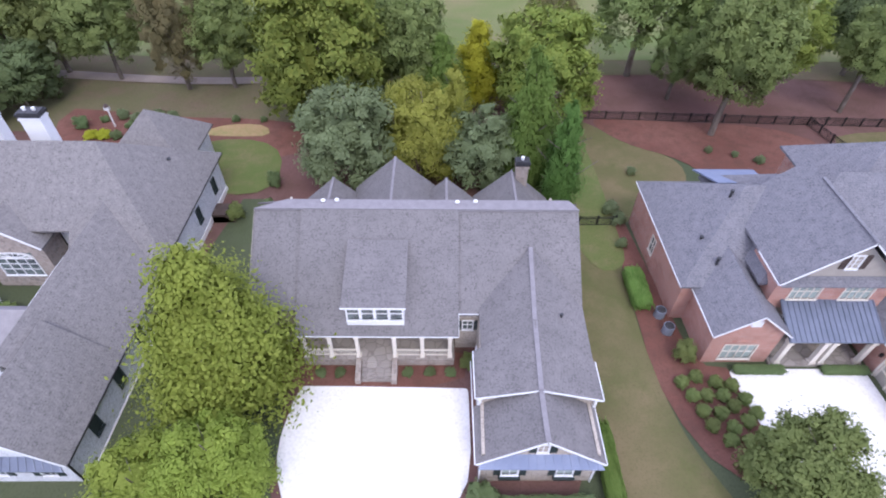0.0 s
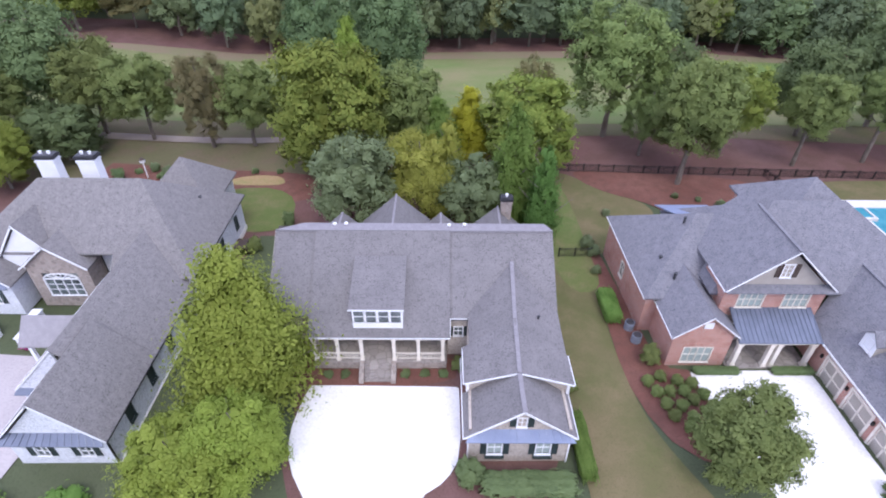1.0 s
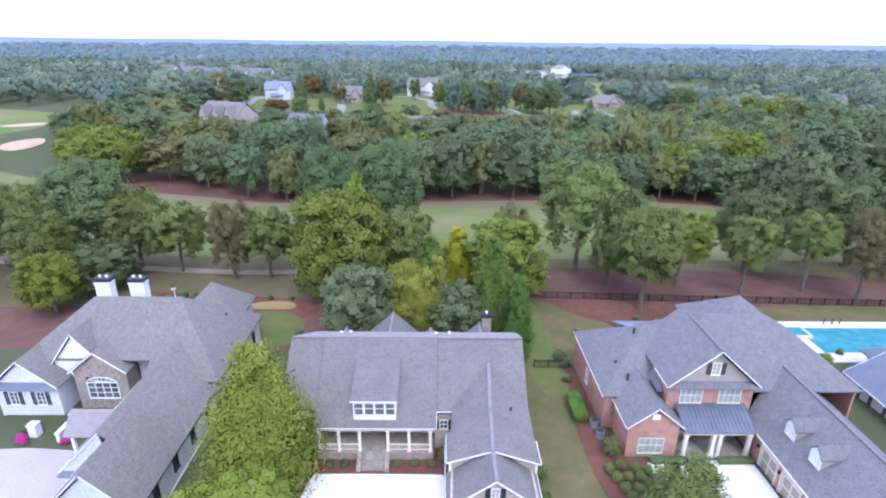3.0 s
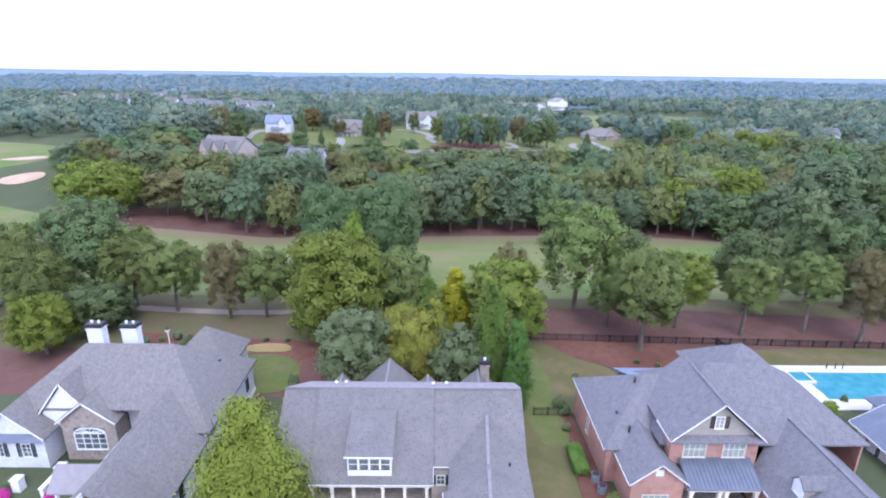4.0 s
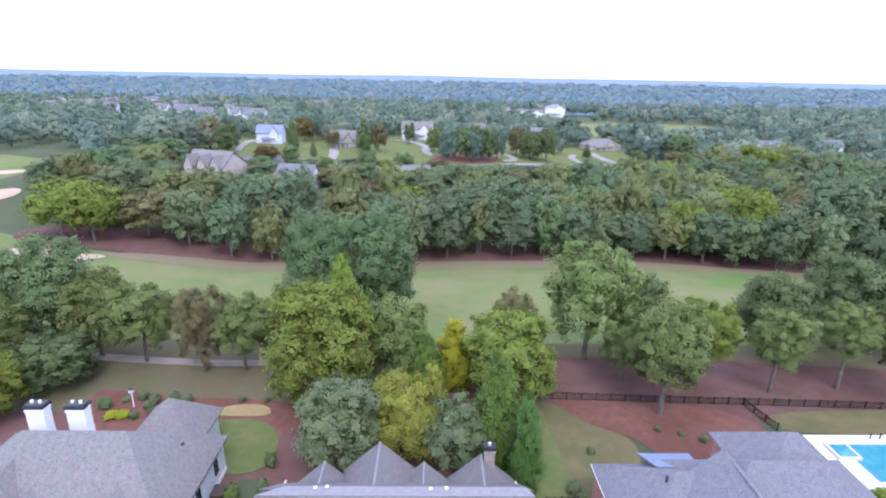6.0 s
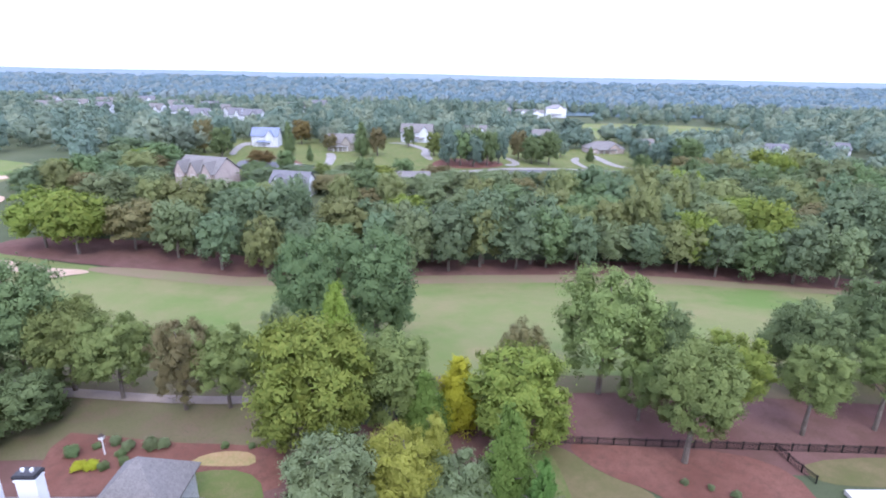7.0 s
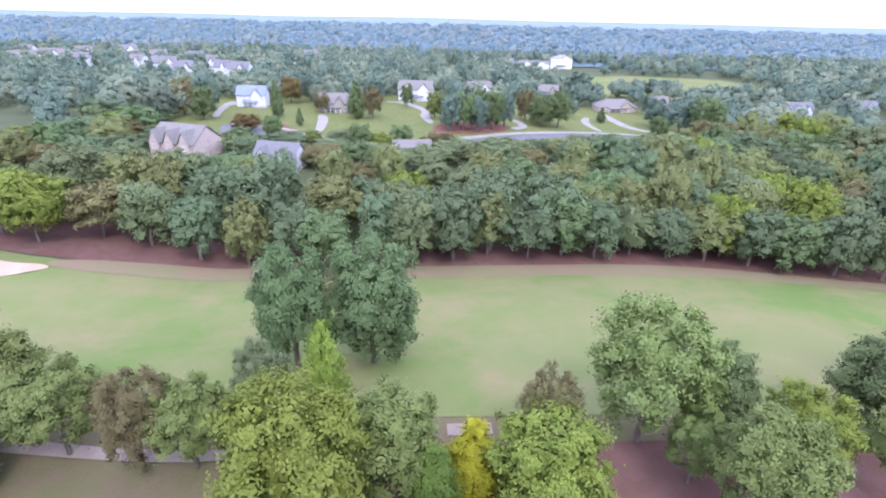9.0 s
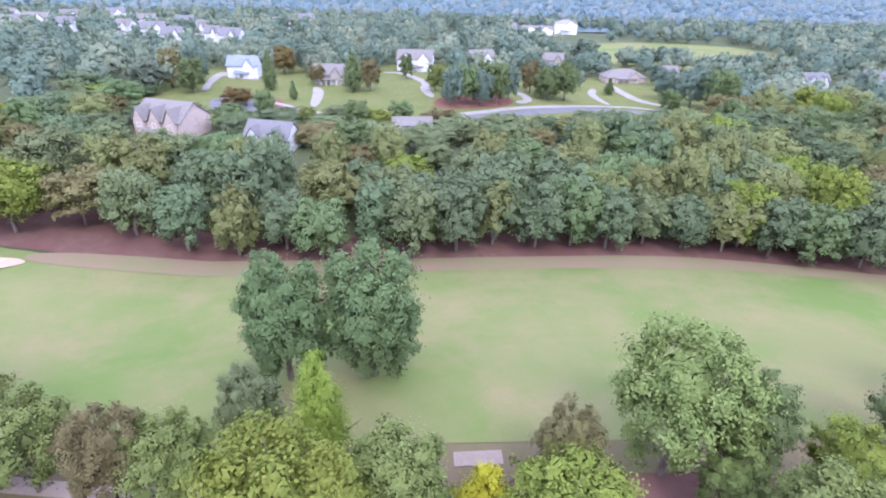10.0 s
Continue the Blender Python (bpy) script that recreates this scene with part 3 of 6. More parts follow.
drape("far_fairway", [(115, 440), (180, 430), (330, 500), (300, 600), (150, 610), (110, 520)], FAIRWAY, 0.2, "pale distant fairway by the clubhouse", "fairway")
drape("far_fairway", [(-330, 150), (-200, 170), (-170, 215), (-180, 260), (-330, 280)], FAIRWAY, 0.1, "green golf course beyond the bunkers", "fairway")


# ---- trees ----
ICO = bmesh.new()
bmesh.ops.create_icosphere(ICO, subdivisions=2, radius=1.0)
ICO_V = np.array([v.co for v in ICO.verts])
ICO_F = [[v.index for v in f.verts] for f in ICO.faces]
ICO.free()
LOW = bmesh.new()
bmesh.ops.create_icosphere(LOW, subdivisions=1, radius=1.0)
LOW_V = np.array([v.co for v in LOW.verts])
LOW_F = [[v.index for v in f.verts] for f in LOW.faces]
LOW.free()


def leaf_cloud(rng, lobes, count, size, clumps=26, loose=0.10, droop=0.0, inner=0.5):
    """Leaf quads gathered in clumps through the lobes' outer parts."""
    vol = np.array([l[3] * l[5] for l in lobes])
    pick = rng.choice(len(lobes), size=clumps * len(lobes), p=vol / vol.sum())
    lob = np.array(lobes)[pick]
    d = rng.normal(size=(len(pick), 3))
    d[:, 2] += 0.2
    d /= np.linalg.norm(d, axis=1)[:, None]
    centres = lob[:, :3] + d * lob[:, 3:6] * rng.uniform(inner, 1.12, (len(pick), 1))
    which = rng.integers(0, len(centres), count)
    rad = lob[which, 3:6].mean(1)[:, None]
    p = centres[which] + rng.normal(size=(count, 3)) * rad * loose * np.array([1, 1, 0.7])
    if droop:
        p[:, 2] -= np.abs(rng.normal(size=count)) * droop
    nrm = d[which] * 1.0 + rng.normal(size=(count, 3)) * 0.38 + np.array([0, 0, 0.5])
    nrm /= np.linalg.norm(nrm, axis=1)[:, None]
    t = np.cross(nrm, rng.normal(size=(count, 3)))
    t /= np.linalg.norm(t, axis=1)[:, None]
    b = np.cross(nrm, t)
    s = size * rng.uniform(0.6, 1.3, (count, 1))
    quad = np.stack([p - t * s, p - b * s * 0.6 + nrm * s * 0.1, p + t * s, p + b * s * 0.6 + nrm * s * 0.1], 1)
    soft = d[which] * 0.75 + rng.normal(size=(count, 3)) * 0.22 + np.array([0, 0, 0.55])
    soft /= np.linalg.norm(soft, axis=1)[:, None]
    return quad.reshape(-1, 3), np.arange(count * 4).reshape(-1, 4).tolist(), np.repeat(soft, 4, axis=0)


def foliage(name, verts, faces, normals, mat):
    """A leaf mesh whose leaves take the rounded shading of their clump."""
    me = bpy.data.meshes.new(name)
    me.from_pydata(np.concatenate(verts).tolist(), [], faces)
    me.polygons.foreach_set("use_smooth", [True] * len(me.polygons))
    me.normals_split_custom_set_from_vertices(np.concatenate(normals).tolist())
    me.materials.append(mat)
    return me


def rounded(soft, verts, centre, radii, share=0.55):
    """Blend leaf shading towards that of the whole crown."""
    d = (verts - np.array(centre)) / np.array(radii)
    d /= np.linalg.norm(d, axis=1)[:, None] + 1e-6
    d[:, 2] += 0.25
    out = soft * (1 - share) + d * share
    return out / (np.linalg.norm(out, axis=1)[:, None] + 1e-6)


def chips(rng, lobe, scale, fine):
    """A torn inner mass: loose facets round a lobe, each with its own slope."""
    pv, pf = (ICO_V, ICO_F) if fine else (LOW_V, LOW_F)
    wob = 1 + rng.normal(size=(len(pv), 1)) * 0.12
    tri = (np.array(lobe[:3]) + pv * np.array(lobe[3:6]) * scale * wob)[np.array(pf)]
    tri += rng.normal(size=(len(pf), 1, 3)) * lobe[3] * 0.05
    n = pv[np.array(pf)].mean(1) + rng.normal(size=(len(pf), 3)) * 0.18 + np.array([0, 0, 0.3])
    n /= np.linalg.norm(n, axis=1)[:, None]
    return tri.reshape(-1, 3), np.repeat(n, 3, axis=0), np.arange(len(pf) * 3).reshape(-1, 3)


def crown_mesh(name, seed, lobes, count, size, core=0.5, clumps=26, loose=0.13, droop=0.0, inner=0.5, fine=True):
    """A crown: leaves all through the lobes, over a torn inner mass that stops the view."""
    rng = np.random.default_rng(seed)
    verts, faces, soft = leaf_cloud(rng, lobes, count, size, clumps, loose, droop, inner)
    soft = rounded(soft, verts, (0, 0, -0.25), (1, 1, 1))
    verts, base, normals = [verts], len(verts), [soft]
    for n, l in enumerate(lobes):
        cv, cn, cf = chips(rng, l, core if n else 0.8, fine)
        verts.append(cv)
        normals.append(rounded(cn, cv, (0, 0, -0.25), (1, 1, 1)))
        faces += (cf + base).tolist()
        base += len(cv)
    return foliage(name, verts, faces, normals, L_MID)


def lobes_round(seed, n=22, spread_=0.66, flat=1.0, small=1.0):
    """Lobes of a broad oval crown, of radius about 1 round (0, 0, 0)."""
    rng = np.random.default_rng(seed)
    out = [(0, 0, 0.0, 0.58, 0.58, 0.66)]
    for k in range(n):
        a = k * 2.4 + rng.uniform(-0.5, 0.5)
        h = -0.74 + 1.46 * (k + 0.5) / n
        r = spread_ * math.sqrt(max(0.05, 1 - (abs(h + 0.08) / 0.95) ** 2.2)) * rng.uniform(0.82, 1.16)
        s = rng.uniform(0.22, 0.36) * small
        out.append((r * math.cos(a), r * math.sin(a), (h + rng.uniform(-0.07, 0.07)) * flat, s, s, s * 0.8))
    return out


def lobes_cone(seed, n=22, width=0.85):
    """Lobes of a pointed crown from z -1 to 1."""
    rng = np.random.default_rng(seed)
    out = []
    for k in range(n):
        h = -0.88 + 1.76 * k / (n - 1)
        r = width * (1 - (h + 1) / 2.12) ** 0.85 * min(1.0, (h + 1.35) / 0.75)
        a = k * 2.4 + rng.uniform(-0.3, 0.3)
        s = 0.40 * r + 0.09
        out.append((0.6 * r * math.cos(a), 0.6 * r * math.sin(a), h, s, s, s * 0.8 + 0.08))
    return out


def trunk_mesh(name, seed, height, radius, limbs=7, start=0.35, reach=0.32):
    rng = random.Random(seed)
    bm = bmesh.new()
    pts = [Vector((0, 0, -0.4))]
    for k in range(1, 7):
        pts.append(Vector((rng.uniform(-1, 1) * 0.02 * height, rng.uniform(-1, 1) * 0.02 * height, height * k / 6)))
    for k in range(6):
        f = lambda u: radius * (1.25 if u == 0 else 1.0) * (1 - 0.8 * u)
        tube(bm, pts[k], pts[k + 1], f(k / 6), f((k + 1) / 6), 8)
    for k in range(limbs):
        u = start + (0.92 - start) * k / limbs
        b = pts[int(u * 6)].lerp(pts[min(6, int(u * 6) + 1)], u * 6 % 1)
        a = k * 2.4 + rng.uniform(-0.4, 0.4)
        r = reach * height * (1.1 - u * 0.6)
        mid_ = b + Vector((math.cos(a) * r * 0.5, math.sin(a) * r * 0.5, r * 0.35))
        tip = b + Vector((math.cos(a) * r, math.sin(a) * r, r * 0.85))
        tube(bm, b, mid_, radius * 0.45 * (1.1 - u), radius * 0.3 * (1.1 - u), 6)
        tube(bm, mid_, tip, radius * 0.3 * (1.1 - u), radius * 0.08, 5)
    me = bpy.data.meshes.new(name)
    bm.to_mesh(me)
    bm.free()
    me.materials.append(BARK)
    return me


CROWN = {}
for k in range(4):
    CROWN["oak", k] = crown_mesh("oak_crown", 10 + k, lobes_round(20 + k, 46, 0.70, 1.0, 0.76), 26000, 0.0265, 0.56, 11, 0.27, 0.0, 0.66)
for k in range(2):
    CROWN["airy", k] = crown_mesh("airy_crown", 30 + k, lobes_round(40 + k, 42, 0.78, 1.0, 0.66), 23000, 0.026, 0.46, 10, 0.30, 0.0, 0.6)
for k in range(2):
    CROWN["cone", k] = crown_mesh("pointed_crown", 50 + k, lobes_cone(60 + k, 40, 0.95), 19000, 0.028, 0.5, 11, 0.27, 0.0, 0.62)
CROWN["pyramid", 0] = crown_mesh("drooping_crown", 56, [*lobes_cone(67, 50, 0.90), (0, 0, -0.35, 0.44, 0.44, 0.5)][::-1], 42000, 0.0205, 0.45, 13, 0.30, 0.05, 0.55)
CROWN["willow", 0] = crown_mesh("drooping_crown", 55, lobes_round(66, 46, 0.70, 1.0, 0.76), 34000, 0.0225, 0.45, 13, 0.30, 0.05, 0.55)
for k in range(5):
    CROWN["edge", k] = crown_mesh("wood_edge_crown", 70 + k, lobes_round(80 + k, 26, 0.68, 1.0, 0.92), 6500, 0.044, 0.62, 11, 0.26, 0.0, 0.70, False)
CROWN["spire", 0] = crown_mesh("conifer_crown", 92, lobes_cone(93, 30, 0.9), 5500, 0.044, 0.6, 12, 0.24, 0.0, 0.7, False)
TRUNK = [trunk_mesh("tapered_trunk", 90 + k, 1.0, 0.026) for k in range(3)]


def tree(name, x, y, top, wide, kind_, mat, label, bare=0.28, k=0, turn=None, wide_y=None, base=None, group=""):
    """A tree at x, y whose crown reaches up to the height top, wide metres across; bare: the share of its height with no leaves."""
    z = ground_z(x, y) if base is None else base
    h = top - z
    t = thing(name, (x, y, z), label, "tree", group)
    tr = new("trunk", TRUNK[k % len(TRUNK)])
    tr.parent = t
    tr.scale = (h * 0.9, h * 0.9, h * 0.86)
    half = h * (1 - bare) / 2
    cr = new("crown", CROWN[kind_, k])
    cr.parent = t
    cr.location = (0, 0, h - half * 0.97)
    cr.scale = (wide / 2, (wide_y or wide) / 2, half)
    cr.rotation_euler = (0, 0, radians(k * 77 + x * 31 if turn is None else turn))
    cr.material_slots[0].link = "OBJECT"
    cr.material_slots[0].material = mat
    return t


# the belt of trees before the fairway
BELT = [(-67, 81, 20.8, 18, "oak", L_DARK, 0, 0.1, "broad dark green oak at the fairway"), (-57.7, 79, 16.2, 14, "oak", L_MID, 1, 0.12, "dark green oak with a round crown"),
        (-48.8, 76.6, 14.2, 12.5, "oak", L_MID, 2, 0.22, "green shade tree on bare ground by the cart path"), (-37.4, 74, 14.9, 9.5, "airy", L_BROWN, 0, 0.12, "thin brownish tree losing its leaves"),
        (-30.7, 74.5, 13.4, 11, "oak", L_MID, 3, 0.22, "green shade tree beside the cart path"), (-15.6, 65.5, 19.8, 18.5, "oak", L_YMID, 0, 0.03, "large spreading tree with yellowing leaves"),
        (-14.4, 79, 18.7, 9, "cone", L_YELLOW, 1, 0.2, "tall yellow-green tulip tree"), (-4.6, 70.5, 15.4, 13.5, "oak", L_MID, 1, 0.04, "dense dark green tree in the belt"),
        (-24.5, 84, 12.5, 9, "oak", L_OLIVE, 3, 0.1, "dark green tree half hidden behind the belt"),
        (0.2, 66, 10.8, 8.5, "cone", L_BRIGHT, 0, 0.05, "slim bright green young tree"), (5.0, 70, 10.9, 10.4, "cone", L_GOLD, 1, 0.05, "small golden yellow autumn tree"),
        (13.4, 66.5, 15.0, 15.5, "oak", L_YMID, 2, 0.03, "wide green tree with orange-tinged leaves"), (15.2, 76, 14.6, 8, "airy", L_BROWN, 1, 0.1, "open brownish tree behind a green one"),
        (29.4, 79.5, 21.6, 18, "airy", L_MID, 0, 0.2, "tall loose-crowned grey-green oak"), (38.5, 79, 16, 11, "oak", L_DARK, 3, 0.16, "dark green tree beside a taller oak"), (33.5, 72, 11.5, 8, "airy", L_MID, 1, 0.2, "slim green tree on reddish ground"),
        (36.6, 62.5, 18.0, 12.5, "oak", L_MID, 0, 0.24, "green tree in a red mulch bed inside the fence"), (46.5, 71.5, 14.8, 11, "airy", L_YMID, 1, 0.3, "open green tree outside the fence"),
        (63.8, 80, 16.4, 15, "oak", L_DARK, 1, 0.14, "round dark green tree at the fairway"), (57.2, 68.5, 14.4, 10, "oak", L_MID, 2, 0.34, "green tree with a bare lower trunk"),
        (79.8, 85, 18.6, 17, "oak", L_DARK, 2, 0.14, "broad dark green oak at the fairway"), (69.5, 70, 14.9, 9.4, "oak", L_MID, 3, 0.38, "green tree with a leaning bare trunk"),
        (77, 66, 17, 10, "airy", L_BROWN, 0, 0.24, "thin brown-green tree by the fence"), (-71, 72, 14.3, 13, "oak", L_MID, 3, 0.1, "green tree at the edge of the yard"),
        (-62.5, 60, 9.8, 11, "oak", L_YELLOW, 0, 0.08, "small yellow-green tree behind the white house"), (-59, 69, 8.6, 13, "oak", L_DARK, 2, 0.04, "low dark purple-green tree"),
        (-23.4, 99.5, 20.9, 15, "oak", L_BLUE, 3, 0.05, "dense dark green tree standing in the fairway"), (-10.2, 101, 21.4, 17.5, "oak", L_BLUE, 0, 0.05, "dense dark green tree standing in the fairway"),
        (91, 74, 16, 13, "oak", L_MID, 1, 0.2, "green tree beyond the pool lawn"), (-82, 80, 17, 15, "oak", L_MID, 2, 0.12, "green tree at the fairway"),
        (-86, 66, 14, 13, "oak", L_DARK, 0, 0.12, "dark green tree beside the white house"), (96, 88, 17, 14, "oak", L_DARK, 3, 0.15, "dark green tree at the fairway")]
for x, y, top, wide, kd, mt, k, bare, lab in BELT:
    tree("tree", x, y, top, wide, kd, mt, lab, bare, k, group="trees along the fairway")

# trees round the houses
tree("tree", -15.9, 22.6, 15.8, 14.6, "pyramid", L_WILLOW, "tall yellow-green tree beside the porch", 0.05, 0)
tree("tree", -14.4, 14.8, 8.6, 7.6, "willow", L_WILLOW, "low yellow-green tree beside the driveway", 0.02, 0, 100)
tree("tree", -18.6, 13.2, 7.4, 9, "willow", L_WILLOW, "low yellow-green tree beside the driveway", 0.02, 0, 220)
tree("tree", 22.9, 14.0, 10.2, 7.8, "oak", L_MID, "round green tree in front of the brick house", 0.08, 1)
tree("tree", -10.2, 50.0, 12.8, 12.2, "oak", L_OLIVE, "grey-olive broad tree behind the house", 0.02, 2)
tree("tree", 4.2, 51, 9.2, 10, "oak", L_OLIVE, "low grey-olive tree behind the house", 0.02, 3)
tree("tree", -2.0, 52, 12.6, 10, "willow", L_YGOLD, "yellow-green upright tree behind the house", 0.03, 0, 50)
tree("tree", 1.6, 55, 12.0, 6, "cone", L_YGOLD, "slim yellow-green tree behind the house", 0.03, 1)
tree("tree", 9.8, 51, 15.6, 9.2, "cone", L_BRIGHT, "tall bright green feathery tree behind the house", 0.02, 0)
tree("evergreen", 12.8, 46, 12.9, 5.8, "cone", L_CONE, "pointed bright green evergreen at the house corner", 0.01, 1)

# front row of the far woods
rng = random.Random(5)
row = 0
for x, y in [(-118, 160), (-105, 155), (-91, 160), (-77, 158), (-62, 153), (-49, 152), (-38, 156), (-28, 151), (-15, 158), (-5, 153), (6, 156), (16, 160), (27, 158), (37, 160), (46, 158), (57, 161), (67, 159), (77, 157), (88, 154), (98, 152), (109, 149), (120, 146), (133, 142), (147, 139), (161, 137)]:
    mt = [L_WDARK, L_WOOD, L_WDARK, L_WMID, L_WDARK, L_WTURN][row % 6] if x > -85 else [L_YMID, L_YMID, L_BROWN][row % 3]
    z = ground_z(x, y)
    tree("tree", x, y, z + rng.uniform(16, 21), rng.uniform(13, 17) + (4 if x < -85 else 0), "edge", mt, "green hardwood at the front of the far woods", rng.uniform(0.06, 0.2), row % 5, group="front row of the far woods")
    row += 1


def wood(name, seed, spots, leaf, per, mats, label, core=0.86, puffs=5):
    """Many crowns joined: a stand of trees nobody could count. spots: x, y, z of the ground, height, width."""
    rng_ = np.random.default_rng(seed)
    for mi, mat in enumerate(mats if len(spots) >= len(mats) else ()):
        verts, faces, base, normals = [], [], 0, []
        for x, y, z, h, w in spots[mi::len(mats)]:
            lobes = []
            for q in range(puffs):
                a, u = q * 2.4 + rng_.uniform(-0.4, 0.4), (q + 0.5) / puffs
                r, s = w * 0.35 * math.sqrt(1 - u * 0.9), w * rng_.uniform(0.13, 0.21)
                lobes.append((x + r * math.cos(a), y + r * math.sin(a), z + h * (0.34 + 0.52 * u) + rng_.normal() * 0.03 * h, s, s, s * 0.85))
            lobes.append((x, y, z + h * 0.48, w * 0.36, w * 0.36, h * 0.4))
            parts = []
            if per:
                v, f, soft = leaf_cloud(rng_, lobes, per, leaf, 18, 0.24, 0.0, 0.74)
                parts.append((v, soft, np.array(f)))
            for l in lobes:
                parts.append(chips(rng_, l, core, False))
            for v, n, f in parts:
                verts.append(v)
                normals.append(rounded(n, v, (x, y, z + h * 0.4), (w * 0.5, w * 0.5, h * 0.5), 0.6))
                faces += (f + base).tolist()
                base += len(v)
        me = foliage(name, verts, faces, normals, mat)
        tagged(new(name, me), label, "woods", kind="stuff")


FARTHER = ((-152, 469, 17), (-196, 468, 15), (-234, 519, 19), (-300, 640, 24), (-398, 624, 26), (-389, 569, 26), (-172, 486, 11), (-205, 553, 13), (-158, 640, 17), (-145, 700, 20), (-400, 685, 22), (-376, 728, 24), (-252, 628, 18), (-470, 690, 24), (-270, 545, 16), (-330, 560, 18))
NEARER = ((31, 397), (87, 439), (157, 403), (234, 371), (290, 387))


def clear(x, y):
    """Where the far houses, lawns and streets stand."""
    if -122 < x < 62 and 236 < y < 336 or 40 < x < 152 and 272 < y < 392 or 112 < x < 300 and 445 < y < 600:
        return True
    return any((x - a) ** 2 + (y - b) ** 2 < r * r for a, b, r in ((-91, 219, 16), (-84, 203, 17), (-53, 204, 13), (-48, 192, 9), *[(a * (1 - q / 500), b - q, r) for a, b, *_ in FARTHER + NEARER for q, r in ((4, 15), (22, 13), (38, 10))], (-96, 316, 24), (-51, 308, 18), (-10, 352, 24), (122, 378, 26), (140, 660, 60), (-150, 480, 18), (34, 412, 14), (-8, 226, 10)))


spots = []
rng = random.Random(11)
for _ in range(2600):
    x, y = rng.uniform(-160, 215), rng.uniform(159, 275)
    if clear(x, y) or y < 160 + max(0, (-x - 20)) * 0.12 or x < -0.70 * (y + 15) and y < 268:
        continue
    wide = rng.choice((11.5, 13, 15, 17, 19))
    if any((x - s[0]) ** 2 + (y - s[1]) ** 2 < (0.37 * (wide + s[4])) ** 2 for s in spots):
        continue
    top = rng.uniform(9, 19)
    if -95 < x < 60:
        top = min(top, (6 if x < -20 else 9) + (246 - y) * 0.228 - rng.uniform(0, 3))
    elif 60 <= x < 125:
        top = min(top, 2 + (287 - y) * 0.222 - rng.uniform(0, 3))
    z = ground_z(x, y)
    spots.append((x, y, z, max(6.0, top - z), wide))
spots.sort(key=lambda p: p[1])
WOODMATS = [L_WDARK, L_WDARK, L_WMID, L_WOOD, L_WDARK, L_WMID, L_WOOD, L_WTURN, L_WMID, L_WDARK, L_WTURN, L_WOOD, L_WMID, L_BROWN, L_WDARK, L_WTURN, L_WOOD, L_YMID]
for n, (x, y, z, h, w) in enumerate(spots[:240]):
    tree("tree", x, y, z + h, w * rng.uniform(1.05, 1.25), "edge", rng.choice(WOODMATS), "green hardwood in the dense far woods", 0.14, n % 5, group="trees of the far woods")
wood("woods", 1, spots[240:], 0.5, 520, [L_WDARK, L_WMID, L_WOOD, L_WDARK, L_WTURN], "dense mixed green woods beyond the fairway", 0.8, 9)
spots = []
for _ in range(4200):
    y = 250 + 560 * rng.random() ** 1.25
    x = rng.uniform(-1.0, 1.0) * (120 + y * 0.9)
    if clear(x, y) or (-160 < x < 215 and y < 275) or (x < -0.62 * (y + 15) and y < 280):
        continue
    wide = rng.choice((10, 12, 14, 16, 19))
    if any((x - s[0]) ** 2 + (y - s[1]) ** 2 < (0.38 * (wide + s[4])) ** 2 for s in spots):
        continue
    spots.append((x, y, ground_z(x, y), rng.uniform(11, 18) if y < 640 else rng.uniform(13, 19), wide))
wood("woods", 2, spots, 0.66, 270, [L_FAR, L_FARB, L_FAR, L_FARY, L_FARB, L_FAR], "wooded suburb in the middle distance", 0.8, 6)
spots = []
for _ in range(3200):
    y = 780 + 2600 * rng.random() ** 1.8
    x = rng.uniform(-1.0, 1.0) * (100 + y * 0.95)
    s = 1 + (y - 780) / 1000
    spots.append((x, y, ground_z(x, y), rng.uniform(13, 21), rng.uniform(13, 24) * s))
wood("backdrop_woods", 3, spots, 1.2, 0, [L_HAZE, L_HAZEG, L_HAZE], "endless woods running to the horizon, haze painted into the leaves", 1.1, 4)

